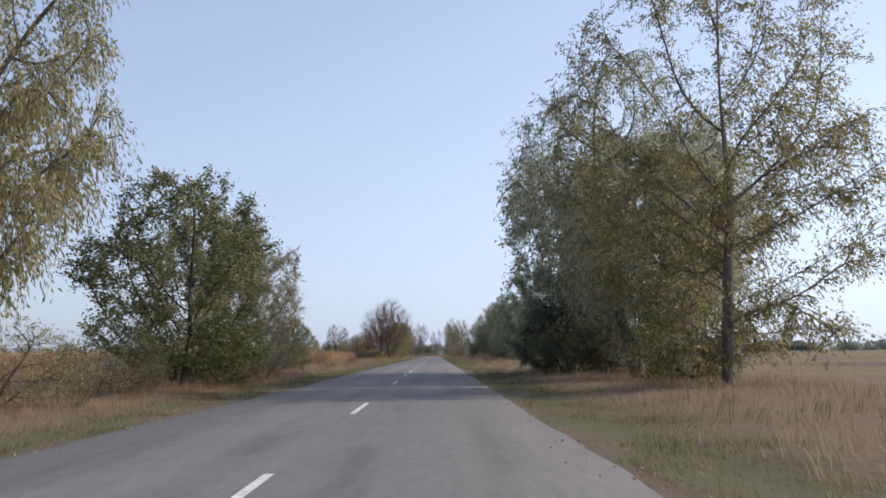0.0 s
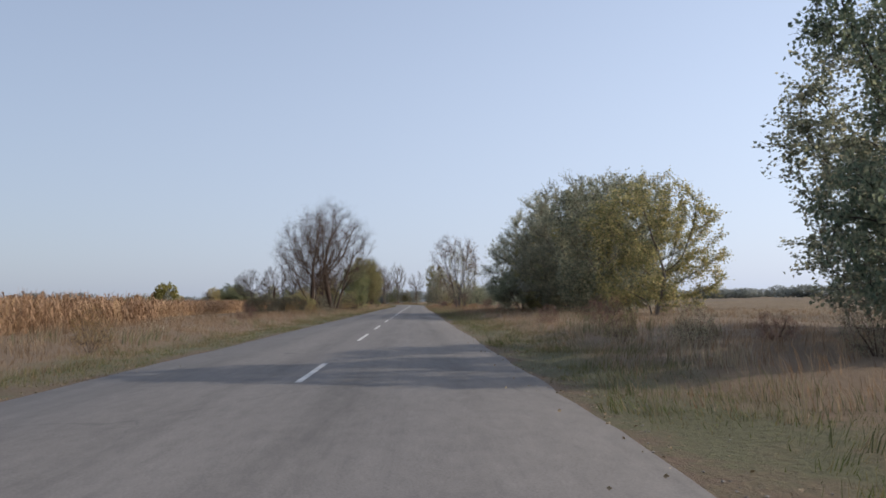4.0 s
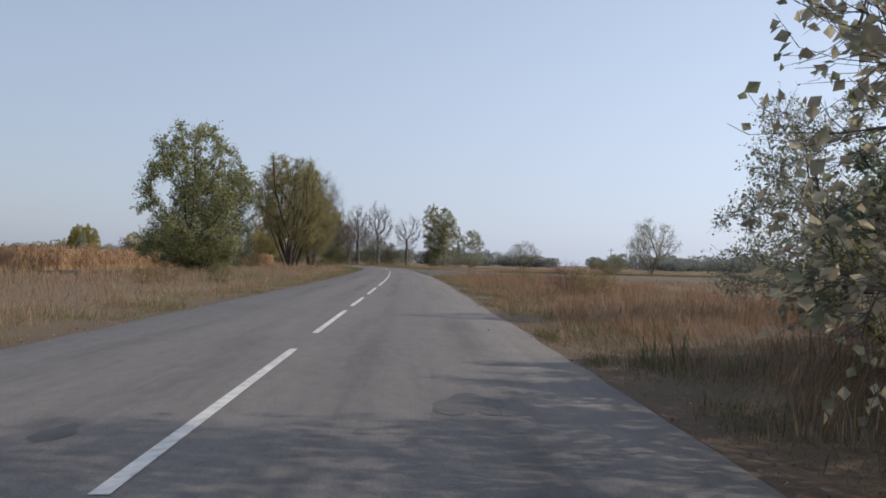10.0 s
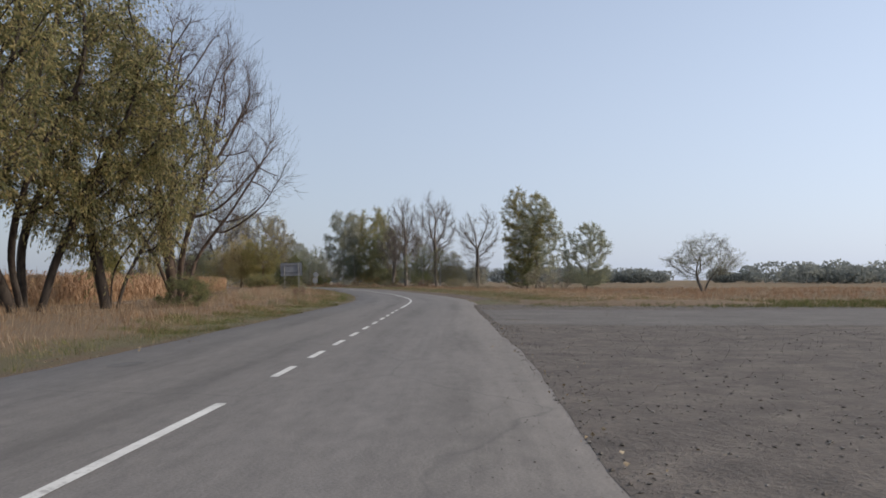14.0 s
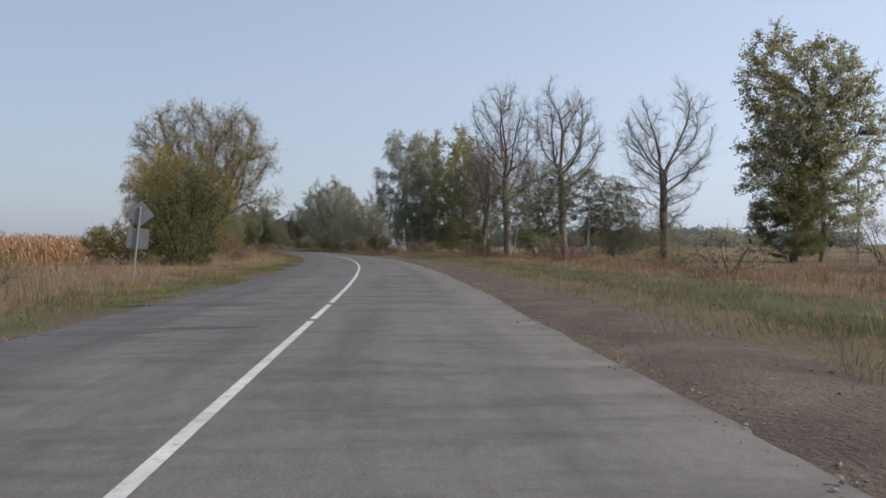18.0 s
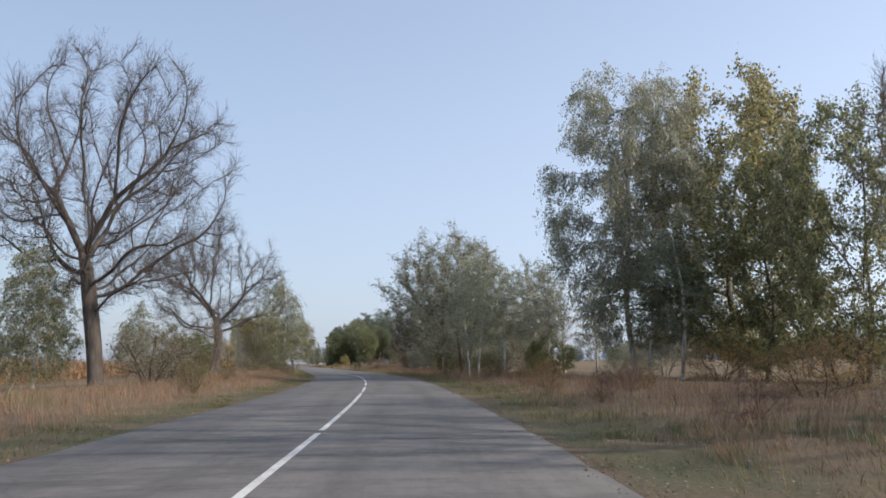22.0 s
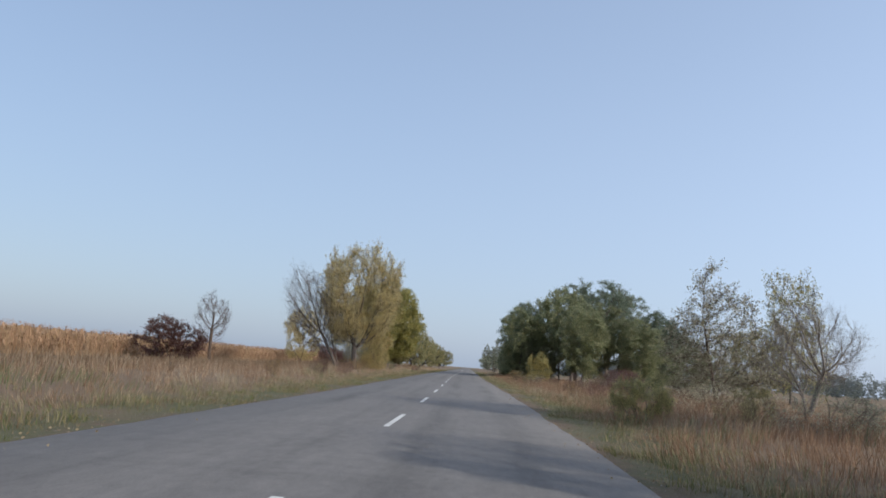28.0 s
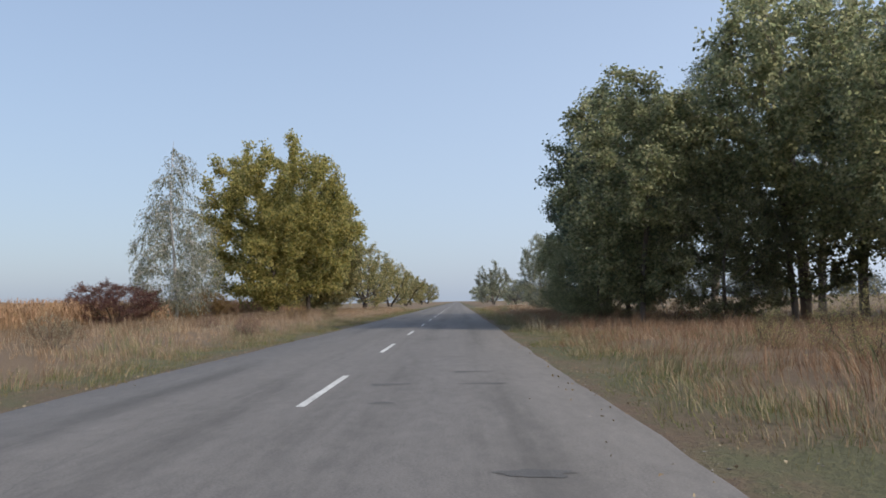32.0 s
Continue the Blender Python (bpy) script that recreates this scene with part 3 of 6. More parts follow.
def tubes(P, R, D, sides):
    B, m, _ = P.shape
    e1, e2 = side_axes(D)
    a = np.linspace(0, 2 * np.pi, sides, endpoint=False)
    ring = e1[:, :, None] * np.cos(a)[None, None, :, None] + e2[:, :, None] * np.sin(a)[None, None, :, None]
    v = (P[:, :, None] + ring * R[:, :, None, None]).reshape(-1, 3)
    b, k, j = np.meshgrid(np.arange(B), np.arange(m - 1), np.arange(sides), indexing="ij")
    base = (b * m + k) * sides
    j2 = (j + 1) % sides
    f = np.stack([base + j, base + j2, base + sides + j2, base + sides + j], -1).reshape(-1, 4)
    return v, f


def leaf_quads(g, centre, along, size, aspect):
    """One rhombic leaf for every centre, its long axis along 'along'."""
    n = len(centre)
    nrm = unit(g.normal(0, 1, (n, 3)))
    al = unit(along)
    cr = unit(np.cross(al, nrm))
    ln = (size * g.uniform(0.7, 1.3, n))[:, None]
    bend = unit(np.cross(al, cr)) * ln * 0.15
    v = np.stack([centre - al * ln * 0.5, centre + cr * ln * aspect + bend, centre + al * ln * 0.5, centre - cr * ln * aspect + bend], 1)
    f = np.arange(4 * n).reshape(-1, 4)
    return v.reshape(-1, 3), f


class Plant:
    """One kind of tree, grown into a crown of a given outline: limbs reach for free air, twigs and leaves follow.

    outline: (share of the height, share of the crown's radius) from the ground up.
    """

    def __init__(self, seed, height, width, outline, stems=1, fork=0.2, leader=0.0, air=700, step=0.03, rise=0.15, girth=0.02, splay=12, base=0.02,
                 lumps=14, twigs=3, twig_len=0.06, twig_lift=0.1, fine=0, leaves=None, power=1.85, wobble=0.07, thick=0.5, sway=0.035):
        g = np.random.default_rng(seed)
        H, R = height, height * width / 2
        D = step * H
        zo, ro = np.array(outline, float).T
        # free air inside the outline, in lumps with gaps between them
        q = g.uniform(-1, 1, (air * 9, 3))
        q[:, 2] = q[:, 2] * 0.5 + 0.5
        rr = np.interp(q[:, 2], zo, ro) * np.where((q[:, 2] < zo[0]) | (q[:, 2] > zo[-1]), 0, 1)
        ang = np.arctan2(q[:, 1], q[:, 0])
        ph = g.uniform(0, 6.28, 3)
        rr = rr * (1 + 0.10 * np.sin(2 * ang + ph[0]) + 0.09 * np.sin(3 * ang + 5 * q[:, 2] + ph[1]) + 0.06 * np.sin(5 * ang - 9 * q[:, 2] + ph[2]))
        d = np.hypot(q[:, 0], q[:, 1])
        q = q[(d < rr) & (g.uniform(0, 1, len(q)) < 0.25 + 0.75 * (d / np.maximum(rr, 1e-3)) ** 1.5)]
        q = q * np.array([R, R, H])
        if lumps:
            c = q[g.integers(0, len(q), lumps * 3)]
            dist = np.min(np.linalg.norm((q[:, None] - c[None]) / np.array([R, R, H * 0.45]), axis=2), axis=1)
            q = q[g.uniform(0, 1, len(q)) < np.clip(1.5 - dist * (lumps ** 0.33) * 1.75, 0.01, 1)]
        q = q[:air]
        # stems up to the fork, or a leader to the top
        pos, par = [], []
        az = np.arange(stems) * 2.4 + g.uniform(0, 6)
        for k in range(stems):
            sp = radians(splay) * g.uniform(0.5, 1.15) if stems > 1 else g.uniform(0, 0.05)
            w = np.array([np.sin(sp) * np.cos(az[k]), np.sin(sp) * np.sin(az[k]), np.cos(sp)])
            p = np.array([np.cos(az[k]) * base * H * g.uniform(0.3, 1), np.sin(az[k]) * base * H * g.uniform(0.3, 1), -0.02 * H]) * (1 if stems > 1 else np.array([0, 0, 1]))
            last = -1
            top = H * (leader if leader and k == 0 else fork * g.uniform(0.7, 1.2))
            while p[2] < top:
                pos.append(p)
                par.append(last)
                last = len(pos) - 1
                w = unit(w + g.normal(0, sway, 3) + np.array([0, 0, 0.02 + sway * 0.6]))
                p = p + w * D
        pos, par = np.array(pos), np.array(par)
        grown = len(pos)
        ends = set(np.nonzero(np.append(par[1:], -1) < 0)[0])
        near_d, near_i = np.full(len(q), 1e9), np.zeros(len(q), int)

        def look_at(first):
            dd = np.linalg.norm(q[:, None] - pos[None, first:], axis=2)
            j = dd.argmin(1)
            m = dd[np.arange(len(q)), j]
            b = m < near_d
            near_d[b], near_i[b] = m[b], j[b] + first

        look_at(0)
        for it in range(90):
            live = near_d > 1.7 * D
            q, near_d, near_i = q[live], near_d[live], near_i[live]
            if len(q) < 4 or len(pos) > 4200:
                break
            way = np.zeros_like(pos)
            np.add.at(way, near_i, unit(q - pos[near_i]))
            who = np.unique(near_i)
            w = unit(unit(way[who]) + g.normal(0, wobble * 1.6, (len(who), 3)) + np.array([0, 0, rise]))
            first = len(pos)
            pos = np.concatenate([pos, pos[who] + w * D])
            par = np.concatenate([par, who])
            look_at(first)
        n = len(pos)
        kids = np.bincount(par[par >= 0], minlength=n)
        pw = np.zeros(n)
        for i in range(n - 1, -1, -1):
            if pw[i] == 0:
                pw[i] = 1.0
            if par[i] >= 0:
                pw[par[i]] += pw[i]
        rad = pw ** (1 / power)
        rad *= girth * H / rad[par < 0].max()
        rad = np.maximum(rad, 0.0007 * H)
        # the thickest child carries the limb on; limbs are then drawn out smooth
        main = np.zeros(n, bool)
        heir = np.full(n, -1)
        for i in np.argsort(rad):
            if par[i] >= 0:
                heir[par[i]] = i
        main[heir[heir >= 0]] = True
        inner = (par >= 0) & (heir >= 0)
        for _ in range(3):
            pos = np.where(inner[:, None], 0.4 * pos + 0.3 * pos[np.maximum(par, 0)] + 0.3 * pos[np.maximum(heir, 0)], pos)
        way = np.where((par >= 0)[:, None], unit(pos - pos[np.maximum(par, 0)]), np.array([0, 0, 1.0]))
        e = np.nonzero(par >= 0)[0]
        P = np.stack([pos[par[e]], pos[e] + way[e] * D * 0.04], 1)
        r0 = np.where(main[e], rad[par[e]], np.minimum(rad[e] * 1.25, rad[par[e]]))
        r0 = np.where(pos[par[e], 2] < 0.0, r0 * 1.45, r0)
        Q = np.stack([r0, rad[e]], 1)
        W = np.stack([np.where(main[e][:, None], way[par[e]], way[e]), way[e]], 1)
        is_stem = np.zeros(n, bool)
        for i in range(n):
            is_stem[i] = i < grown or (is_stem[par[i]] and main[i] and rad[i] > 0.32 * girth * H and (par[i] >= grown or par[i] in ends))
        trunk = is_stem[e]
        root = np.arange(n)
        for i in range(n):
            root[i] = i if par[i] < 0 else root[par[i]]
        self.stems = []
        for r in np.nonzero(par < 0)[0]:
            c = np.nonzero(is_stem & (root == r))[0]
            c = np.sort(c)
            k = rad[c].copy()
            k[0] *= 1.45
            self.stems.append(tubes(pos[c][None], k[None], way[c][None], 9 if stems < 6 else 6))
        V, F, off = [], [], 0
        for sel, sides in ((~trunk & (Q[:, 0] > 0.15 * girth * H), 6), (~trunk & (Q[:, 0] <= 0.15 * girth * H), 4)):
            v, f = tubes(P[sel], Q[sel], W[sel], sides)
            V.append(v), F.append(f + off)
            off += len(v)
        # twigs on all thin limbs
        thin = np.nonzero((rad < max(thick * 0.5 * girth * H, 1.9 * rad.min())) & (par >= 0) & ~is_stem)[0]
        src = np.repeat(thin, twigs)
        e1, e2 = side_axes(way[src])
        a = g.uniform(0, 6.28, len(src))[:, None]
        an = np.radians(g.uniform(18, 62, len(src)))[:, None]
        tw = unit(way[src] * np.cos(an) + (e1 * np.cos(a) + e2 * np.sin(a)) * np.sin(an))
        start = pos[src] - way[src] * D * g.uniform(0, 1, (len(src), 1))
        P, Q, W = sprout(g, start, tw, H * twig_len * g.uniform(0.55, 1.3, len(src)), np.full(len(src), 0.0006 * H), 3 if twig_lift < -0.5 else 2 if fine else 1, 0.14, twig_lift, 0.45)
        v, f = tubes(P, Q, W, 3)
        V.append(v), F.append(f + off)
        off += len(v)
        if fine:
            src = np.repeat(np.arange(len(P)), fine)
            k = g.integers(1, P.shape[1], len(src))
            e1, e2 = side_axes(W[src, k])
            a = g.uniform(0, 6.28, len(src))[:, None]
            tw = unit(W[src, k] * 0.8 + (e1 * np.cos(a) + e2 * np.sin(a)) * 0.6)
            P, Q, W = sprout(g, P[src, k], tw, H * twig_len * 0.6 * g.uniform(0.5, 1.3, len(src)), np.full(len(src), 0.0004 * H), 2, 0.12, twig_lift * 0.7, 0.5)
            v, f = tubes(P, Q, W, 3)
            V.append(v), F.append(f + off)
        self.wood_v, self.wood_f = np.concatenate(V), np.concatenate(F)
        self.leaf_v = None
        if leaves:
            bi = np.repeat(np.arange(len(P)), leaves["n"])
            if "keep" in leaves:
                bi = bi[g.uniform(0, 1, len(bi)) < leaves["keep"] * (0.5 + g.uniform(0, 1, len(P))[bi])]
            m = P.shape[1]
            t = g.uniform(0.15, 1.05, len(bi)) * (m - 1)
            i = np.clip(t.astype(int), 0, m - 2)
            fr = (t - i)[:, None]
            c = P[bi, i] * (1 - fr) + P[bi, i + 1] * fr + g.normal(0, leaves.get("puff", 0.05), (len(bi), 3))
            al = W[bi, i] * leaves.get("follow", 0.5) + g.normal(0, 0.5, (len(bi), 3)) + np.array([0, 0, -leaves.get("droop", 0.3)])
            self.leaf_v, self.leaf_f = leaf_quads(g, c, al, leaves["size"], leaves.get("aspect", 0.3))
        pts = self.wood_v if self.leaf_v is None else self.leaf_v
        self.height = np.percentile(pts[:, 2], 99.7)
        self.spread = 2 * np.percentile(np.hypot(pts[:, 0], pts[:, 1]), 95)
        self.cache = {}

    def wood(self, mat):
        key = "wood"
        if key not in self.cache:
            name = "trunk" if len(self.stems) < 6 else "stem"
            self.cache[key] = ([mesh_of(name, v, f, mat, smooth=True) for v, f in self.stems], mesh_of("branchwork", self.wood_v, self.wood_f, mat, smooth=True))
        return self.cache[key]

    def crown(self, mat):
        key = "leaf"
        if key not in self.cache:
            self.cache[key] = mesh_of("crown", self.leaf_v, self.leaf_f, mat)
        return self.cache[key]


ROUND = [(0.16, 0.35), (0.3, 0.8), (0.5, 1.0), (0.7, 0.92), (0.87, 0.62), (1.0, 0.15)]
OAK = [(0.22, 0.72), (0.34, 0.95), (0.5, 1.0), (0.68, 0.95), (0.86, 0.72), (1.0, 0.3)]
UPRIGHT = [(0.16, 0.30), (0.4, 0.75), (0.65, 1.0), (0.85, 0.8), (1.0, 0.3)]
FULL = [(0.03, 0.55), (0.15, 0.88), (0.38, 1.0), (0.62, 0.95), (0.82, 0.74), (0.94, 0.45), (1.0, 0.2)]
ASPEN = [(0.10, 0.45), (0.28, 0.85), (0.5, 1.0), (0.72, 0.92), (0.9, 0.62), (1.0, 0.25)]
WILLOW = [(0.18, 0.45), (0.32, 0.85), (0.52, 1.0), (0.75, 0.85), (0.9, 0.55), (1.0, 0.2)]
DOME = [(0.0, 0.6), (0.2, 0.95), (0.5, 1.0), (0.78, 0.72), (1.0, 0.2)]
CONE = [(0.08, 0.6), (0.22, 1.0), (0.45, 0.9), (0.7, 0.6), (0.88, 0.3), (1.0, 0.05)]
PYRAMID = [(0.06, 0.85), (0.2, 1.0), (0.4, 0.92), (0.6, 0.72), (0.8, 0.55), (0.93, 0.4), (1.0, 0.2)]
SLIM = [(0.22, 0.5), (0.4, 1.0), (0.65, 0.85), (0.85, 0.5), (1.0, 0.1)]
FAN = [(0.17, 0.40), (0.3, 0.82), (0.5, 1.0), (0.72, 0.95), (0.88, 0.70), (1.0, 0.25)]
LUSH = [(0.04, 0.45), (0.14, 0.8), (0.4, 1.0), (0.65, 0.95), (0.86, 0.68), (1.0, 0.28)]
HIGH = [(0.07, 0.45), (0.22, 0.8), (0.55, 1.0), (0.78, 0.85), (0.92, 0.55), (1.0, 0.2)]
HANG = [(0.08, 0.35), (0.2, 0.62), (0.42, 0.9), (0.62, 1.0), (0.8, 0.92), (0.93, 0.66), (1.0, 0.35)]
VASE = [(0.06, 0.35), (0.25, 0.62), (0.5, 0.9), (0.72, 1.0), (0.9, 0.8), (1.0, 0.45)]
TOP = [(0.28, 0.5), (0.45, 0.95), (0.65, 1.0), (0.85, 0.75), (1.0, 0.25)]

PLANTS = {
    "bare_willow": [Plant(11 + i, 12, 0.80, ROUND, stems=4, fork=0.16, leader=0.4, air=950, step=0.028, rise=0.40, girth=0.022, splay=22, twigs=3, twig_len=0.08, twig_lift=0.45, fine=3, lumps=0, thick=0.5, wobble=0.05) for i in range(2)],
    "dead_oak": [Plant(35 + i, 14, 0.90, OAK, fork=0.36, air=1500, step=0.024, rise=0.05, girth=0.027, twigs=5, twig_len=0.042, twig_lift=0.2, fine=2, lumps=11, power=1.80, wobble=0.24, thick=0.5, sway=0.05) for i in range(3)],
    "dead_poplar": [Plant(51 + i, 15, 0.52, UPRIGHT, fork=0.20, leader=0.50, air=850, step=0.026, rise=0.42, girth=0.022, twigs=4, twig_len=0.05, twig_lift=0.4, fine=2, lumps=12, power=1.7, wobble=0.12, thick=0.4) for i in range(3)],
    "leafy": [Plant(71 + i, 10, 0.78, FULL, stems=3, fork=0.10, leader=0.25, air=1050, rise=0.14, girth=0.012, lumps=24, twigs=5, twig_len=0.06, leaves=dict(n=8, size=0.12, aspect=0.36, puff=0.08, droop=0.3)) for i in range(3)],
    "tall_leafy": [Plant(91 + i, 13, 0.58, ASPEN, fork=0.18, leader=0.55, air=1000, rise=0.2, girth=0.017, lumps=12, twigs=5, twig_len=0.05, leaves=dict(n=8, size=0.13, aspect=0.36, puff=0.08, droop=0.3)) for i in range(3)],
    "aspen": [Plant(301 + i, 14, 0.70, ASPEN, stems=2, splay=9, fork=0.22, leader=0.32, air=1150, rise=0.34, girth=0.0085, lumps=18, twigs=5, twig_len=0.05, leaves=dict(n=10, size=0.115, aspect=0.38, puff=0.09, droop=0.4, keep=0.68)) for i in range(2)],
    "weeping": [Plant(111 + i, 11, 0.80, WILLOW, stems=4, fork=0.14, leader=0.45, air=950, rise=0.24, girth=0.020, splay=18, lumps=15, twigs=5, twig_len=0.085, twig_lift=-1.7, leaves=dict(n=9, size=0.14, aspect=0.17, puff=0.07, droop=0.9, follow=0.8)) for i in range(3)],
    "sparse": [Plant(131 + i, 9, 0.66, VASE, stems=5, fork=0.22, air=1000, rise=0.40, girth=0.0078, splay=9, base=0.03, twigs=5, twig_len=0.06, twig_lift=0.2, fine=1, leaves=dict(n=6, size=0.066, aspect=0.38, puff=0.06, droop=0.5, keep=0.6)) for i in range(2)],
    "shoot_willow": [Plant(481 + i, 11, 0.84, FULL, stems=4, fork=0.12, leader=0.4, air=1100, rise=0.30, girth=0.014, splay=16, lumps=26, twigs=5, twig_len=0.085, twig_lift=0.7, leaves=dict(n=11, size=0.16, aspect=0.16, puff=0.07, droop=-0.2, follow=0.8)) for i in range(2)],
    "thin_willow": [Plant(461, 15, 0.66, FULL, fork=0.2, leader=0.40, air=1300, rise=0.50, girth=0.013, lumps=14, twigs=5, twig_len=0.06, twig_lift=-0.7, sway=0.05, leaves=dict(n=11, size=0.14, aspect=0.18, puff=0.08, droop=0.7, follow=0.7))],
    "clump_poplar": [Plant(471, 18, 0.62, HIGH, fork=0.2, leader=0.7, air=1000, rise=0.3, girth=0.012, lumps=5, twigs=5, twig_len=0.045, sway=0.05, leaves=dict(n=11, size=0.15, aspect=0.4, puff=0.10, droop=0.3))],
    "half_leafy": [Plant(361 + i, 9, 0.85, PYRAMID, stems=2, splay=8, fork=0.10, leader=0.62, air=1000, step=0.028, rise=0.22, girth=0.012, lumps=16, twigs=5, twig_len=0.055, twig_lift=0.25, fine=1, leaves=dict(n=7, size=0.115, aspect=0.40, puff=0.06, droop=0.5, keep=0.32)) for i in range(2)],
    "fan_willow": [Plant(401 + i, 15.5, 0.76, FAN, stems=6, splay=23, fork=0.15, leader=0.28, air=1150, step=0.028, rise=0.42, girth=0.017, base=0.03, lumps=12, twigs=5, twig_len=0.06, twig_lift=-0.8, leaves=dict(n=10, size=0.17, aspect=0.2, puff=0.09, droop=0.7, follow=0.7)) for i in range(2)],
    "dense_tree": [Plant(421 + i, 18, 0.82, LUSH, fork=0.14, leader=0.5, air=1150, rise=0.16, girth=0.016, lumps=40, twigs=5, twig_len=0.05, leaves=dict(n=14, size=0.25, aspect=0.4, puff=0.22, droop=0.3)) for i in range(2)],
    "stand_tree": [Plant(441 + i, 14, 0.62, HIGH, fork=0.16, leader=0.6, air=1000, rise=0.25, girth=0.009, lumps=16, twigs=5, twig_len=0.05, leaves=dict(n=10, size=0.17, aspect=0.42, puff=0.14, droop=0.3)) for i in range(2)],
    "half_bare_willow": [Plant(381, 12, 0.88, ROUND, stems=5, fork=0.14, leader=0.35, air=950, step=0.028, rise=0.42, girth=0.018, splay=26, twigs=4, twig_len=0.07, twig_lift=0.4, fine=1, lumps=12, leaves=dict(n=6, size=0.11, aspect=0.3, puff=0.05, droop=0.3, keep=0.85))],
    "golden_willow": [Plant(321 + i, 14, 0.90, FAN, fork=0.13, leader=0.2, air=1500, step=0.026, rise=0.34, girth=0.024, twigs=5, twig_len=0.055, twig_lift=0.45, fine=2, lumps=16, power=1.75, wobble=0.1, sway=0.05, leaves=dict(n=(5, 9)[i], size=(0.085, 0.10)[i], aspect=0.36, puff=0.07, droop=0.2, keep=(0.65, 0.95)[i])) for i in range(2)],
    "shrub": [Plant(151 + i, 4, 1.1, DOME, stems=9, fork=0.2, air=750, step=0.04, rise=0.1, girth=0.012, splay=32, base=0.08, lumps=10, twigs=5, twig_len=0.10, leaves=dict(n=7, size=0.085, aspect=0.36, puff=0.04, droop=0.2)) for i in range(3)],
    "twiggy": [Plant(171 + i, 4, 1.2, DOME, stems=9, fork=0.25, air=500, step=0.045, rise=0.2, girth=0.010, splay=34, base=0.1, twigs=4, twig_len=0.13, twig_lift=0.25, fine=1, leaves=dict(n=5, size=0.07, aspect=0.35, puff=0.03, droop=0.2, keep=0.8)) for i in range(2)],
    "birch": [Plant(191 + i, 10, 0.52, CONE, leader=0.93, air=950, rise=0.0, girth=0.010, lumps=14, twigs=5, twig_len=0.085, twig_lift=-1.9, leaves=dict(n=8, size=0.10, aspect=0.32, puff=0.05, droop=0.8, follow=0.6)) for i in range(2)],
    "tall_birch": [Plant(341 + i, 20, 0.56, HANG, leader=0.8, air=1200, rise=0.05, girth=0.009, lumps=16, twigs=6, twig_len=0.07, twig_lift=-2.2, leaves=dict(n=20, size=0.15, aspect=0.28, puff=0.12, droop=0.9, follow=0.6)) for i in range(1)],
    "slim_birch": [Plant(211 + i, 11, 0.36, SLIM, leader=0.93, air=550, rise=0.2, girth=0.0065, twigs=5, twig_len=0.05, twig_lift=-0.4, leaves=dict(n=8, size=0.10, aspect=0.36, puff=0.06, droop=0.5)) for i in range(2)],
    "pine": [Plant(231 + i, 13, 0.58, TOP, leader=0.85, air=800, rise=0.15, girth=0.016, lumps=12, twigs=5, twig_len=0.04, leaves=dict(n=10, size=0.18, aspect=0.13, puff=0.10, droop=-0.4, follow=0.6)) for i in range(2)],
    "far": [Plant(251 + i, 10, 0.85, FULL, stems=2, fork=0.12, air=420, step=0.045, girth=0.02, twigs=3, twig_len=0.07, leaves=dict(n=9, size=0.24, aspect=0.36, puff=0.15, droop=0.1)) for i in range(2)],
}

count = {}


def own_material(ob, mat):
    """Trees of one shape share their meshes; bark and leaves belong to each tree."""
    ob.material_slots[0].link = "OBJECT"
    ob.material_slots[0].material = mat


def plant(kind, x, y, h, w, name, label, category, wood, leaf=None, turn=None, z=0.0, group="", lean=None):
    """One tree or bush of that height and spread, on the ground at x, y."""
    k = count.get(kind, 0)
    count[kind] = k + 1
    p = PLANTS[kind][k % len(PLANTS[kind])]
    sz, sw = h / p.height, w / p.spread
    sw = min(max(sw, sz * 0.55), sz * 1.7)
    thing = new(name)
    a = turn if turn is not None else (k * 137.5) % 360
    thing.matrix_basis = Matrix.LocRotScale((x, y, z), Euler((0, 0, radians(a))), (sw, sw, sz))
    if lean:  # degrees, and the compass way it leans
        thing.matrix_basis = Matrix.Translation((x, y, z)) @ Matrix.Rotation(radians(lean[0]), 4, Vector((-lean[2], lean[1], 0))) @ Matrix.Translation((-x, -y, -z)) @ thing.matrix_basis
    tagged(thing, label, category, group)
    stems, limbs = p.wood(wood)
    for stem in stems:
        own_material(part(stem.name.split(".")[0], stem, thing), wood)
    own_material(part("branchwork", limbs, thing), wood)
    if leaf is not None and p.leaf_v is not None:
        own_material(part("crown", p.crown(leaf), thing), leaf)
    return thing


def beside(kind, s, lat, h, w, *rest, **more):
    x, y = at(s, lat)
    return plant(kind, float(x), float(y), h, w, *rest, **more)


# first stretch: willows and aspens close to the road
beside("weeping", 20.8, -11.2, 15.0, 8.6, "willow_tree", "tall weeping willow with yellowing narrow leaves", "tree", BARK_GREY, LEAF_OLIVE)
beside("leafy", 32.3, -8.7, 9.0, 7.9, "tree", "dense round green tree with several stems beside the road", "tree", BARK_DARK, LEAF_GREEN)
beside("leafy", 41.7, -10.6, 9.6, 6.0, "tree", "green tree with first yellow leaves among roadside bushes", "tree", BARK_DARK, LEAF_OLIVE)
beside("leafy", 47.6, -9.6, 9.3, 6.4, "tree", "pale pinkish-grey tree with fine leaves", "tree", BARK_GREY, LEAF_TAN)
beside("sparse", 53.7, -9.4, 6.4, 4.6, "tree", "half-bare reddish tree with fine twigs", "tree", BARK_BROWN, LEAF_TAN)
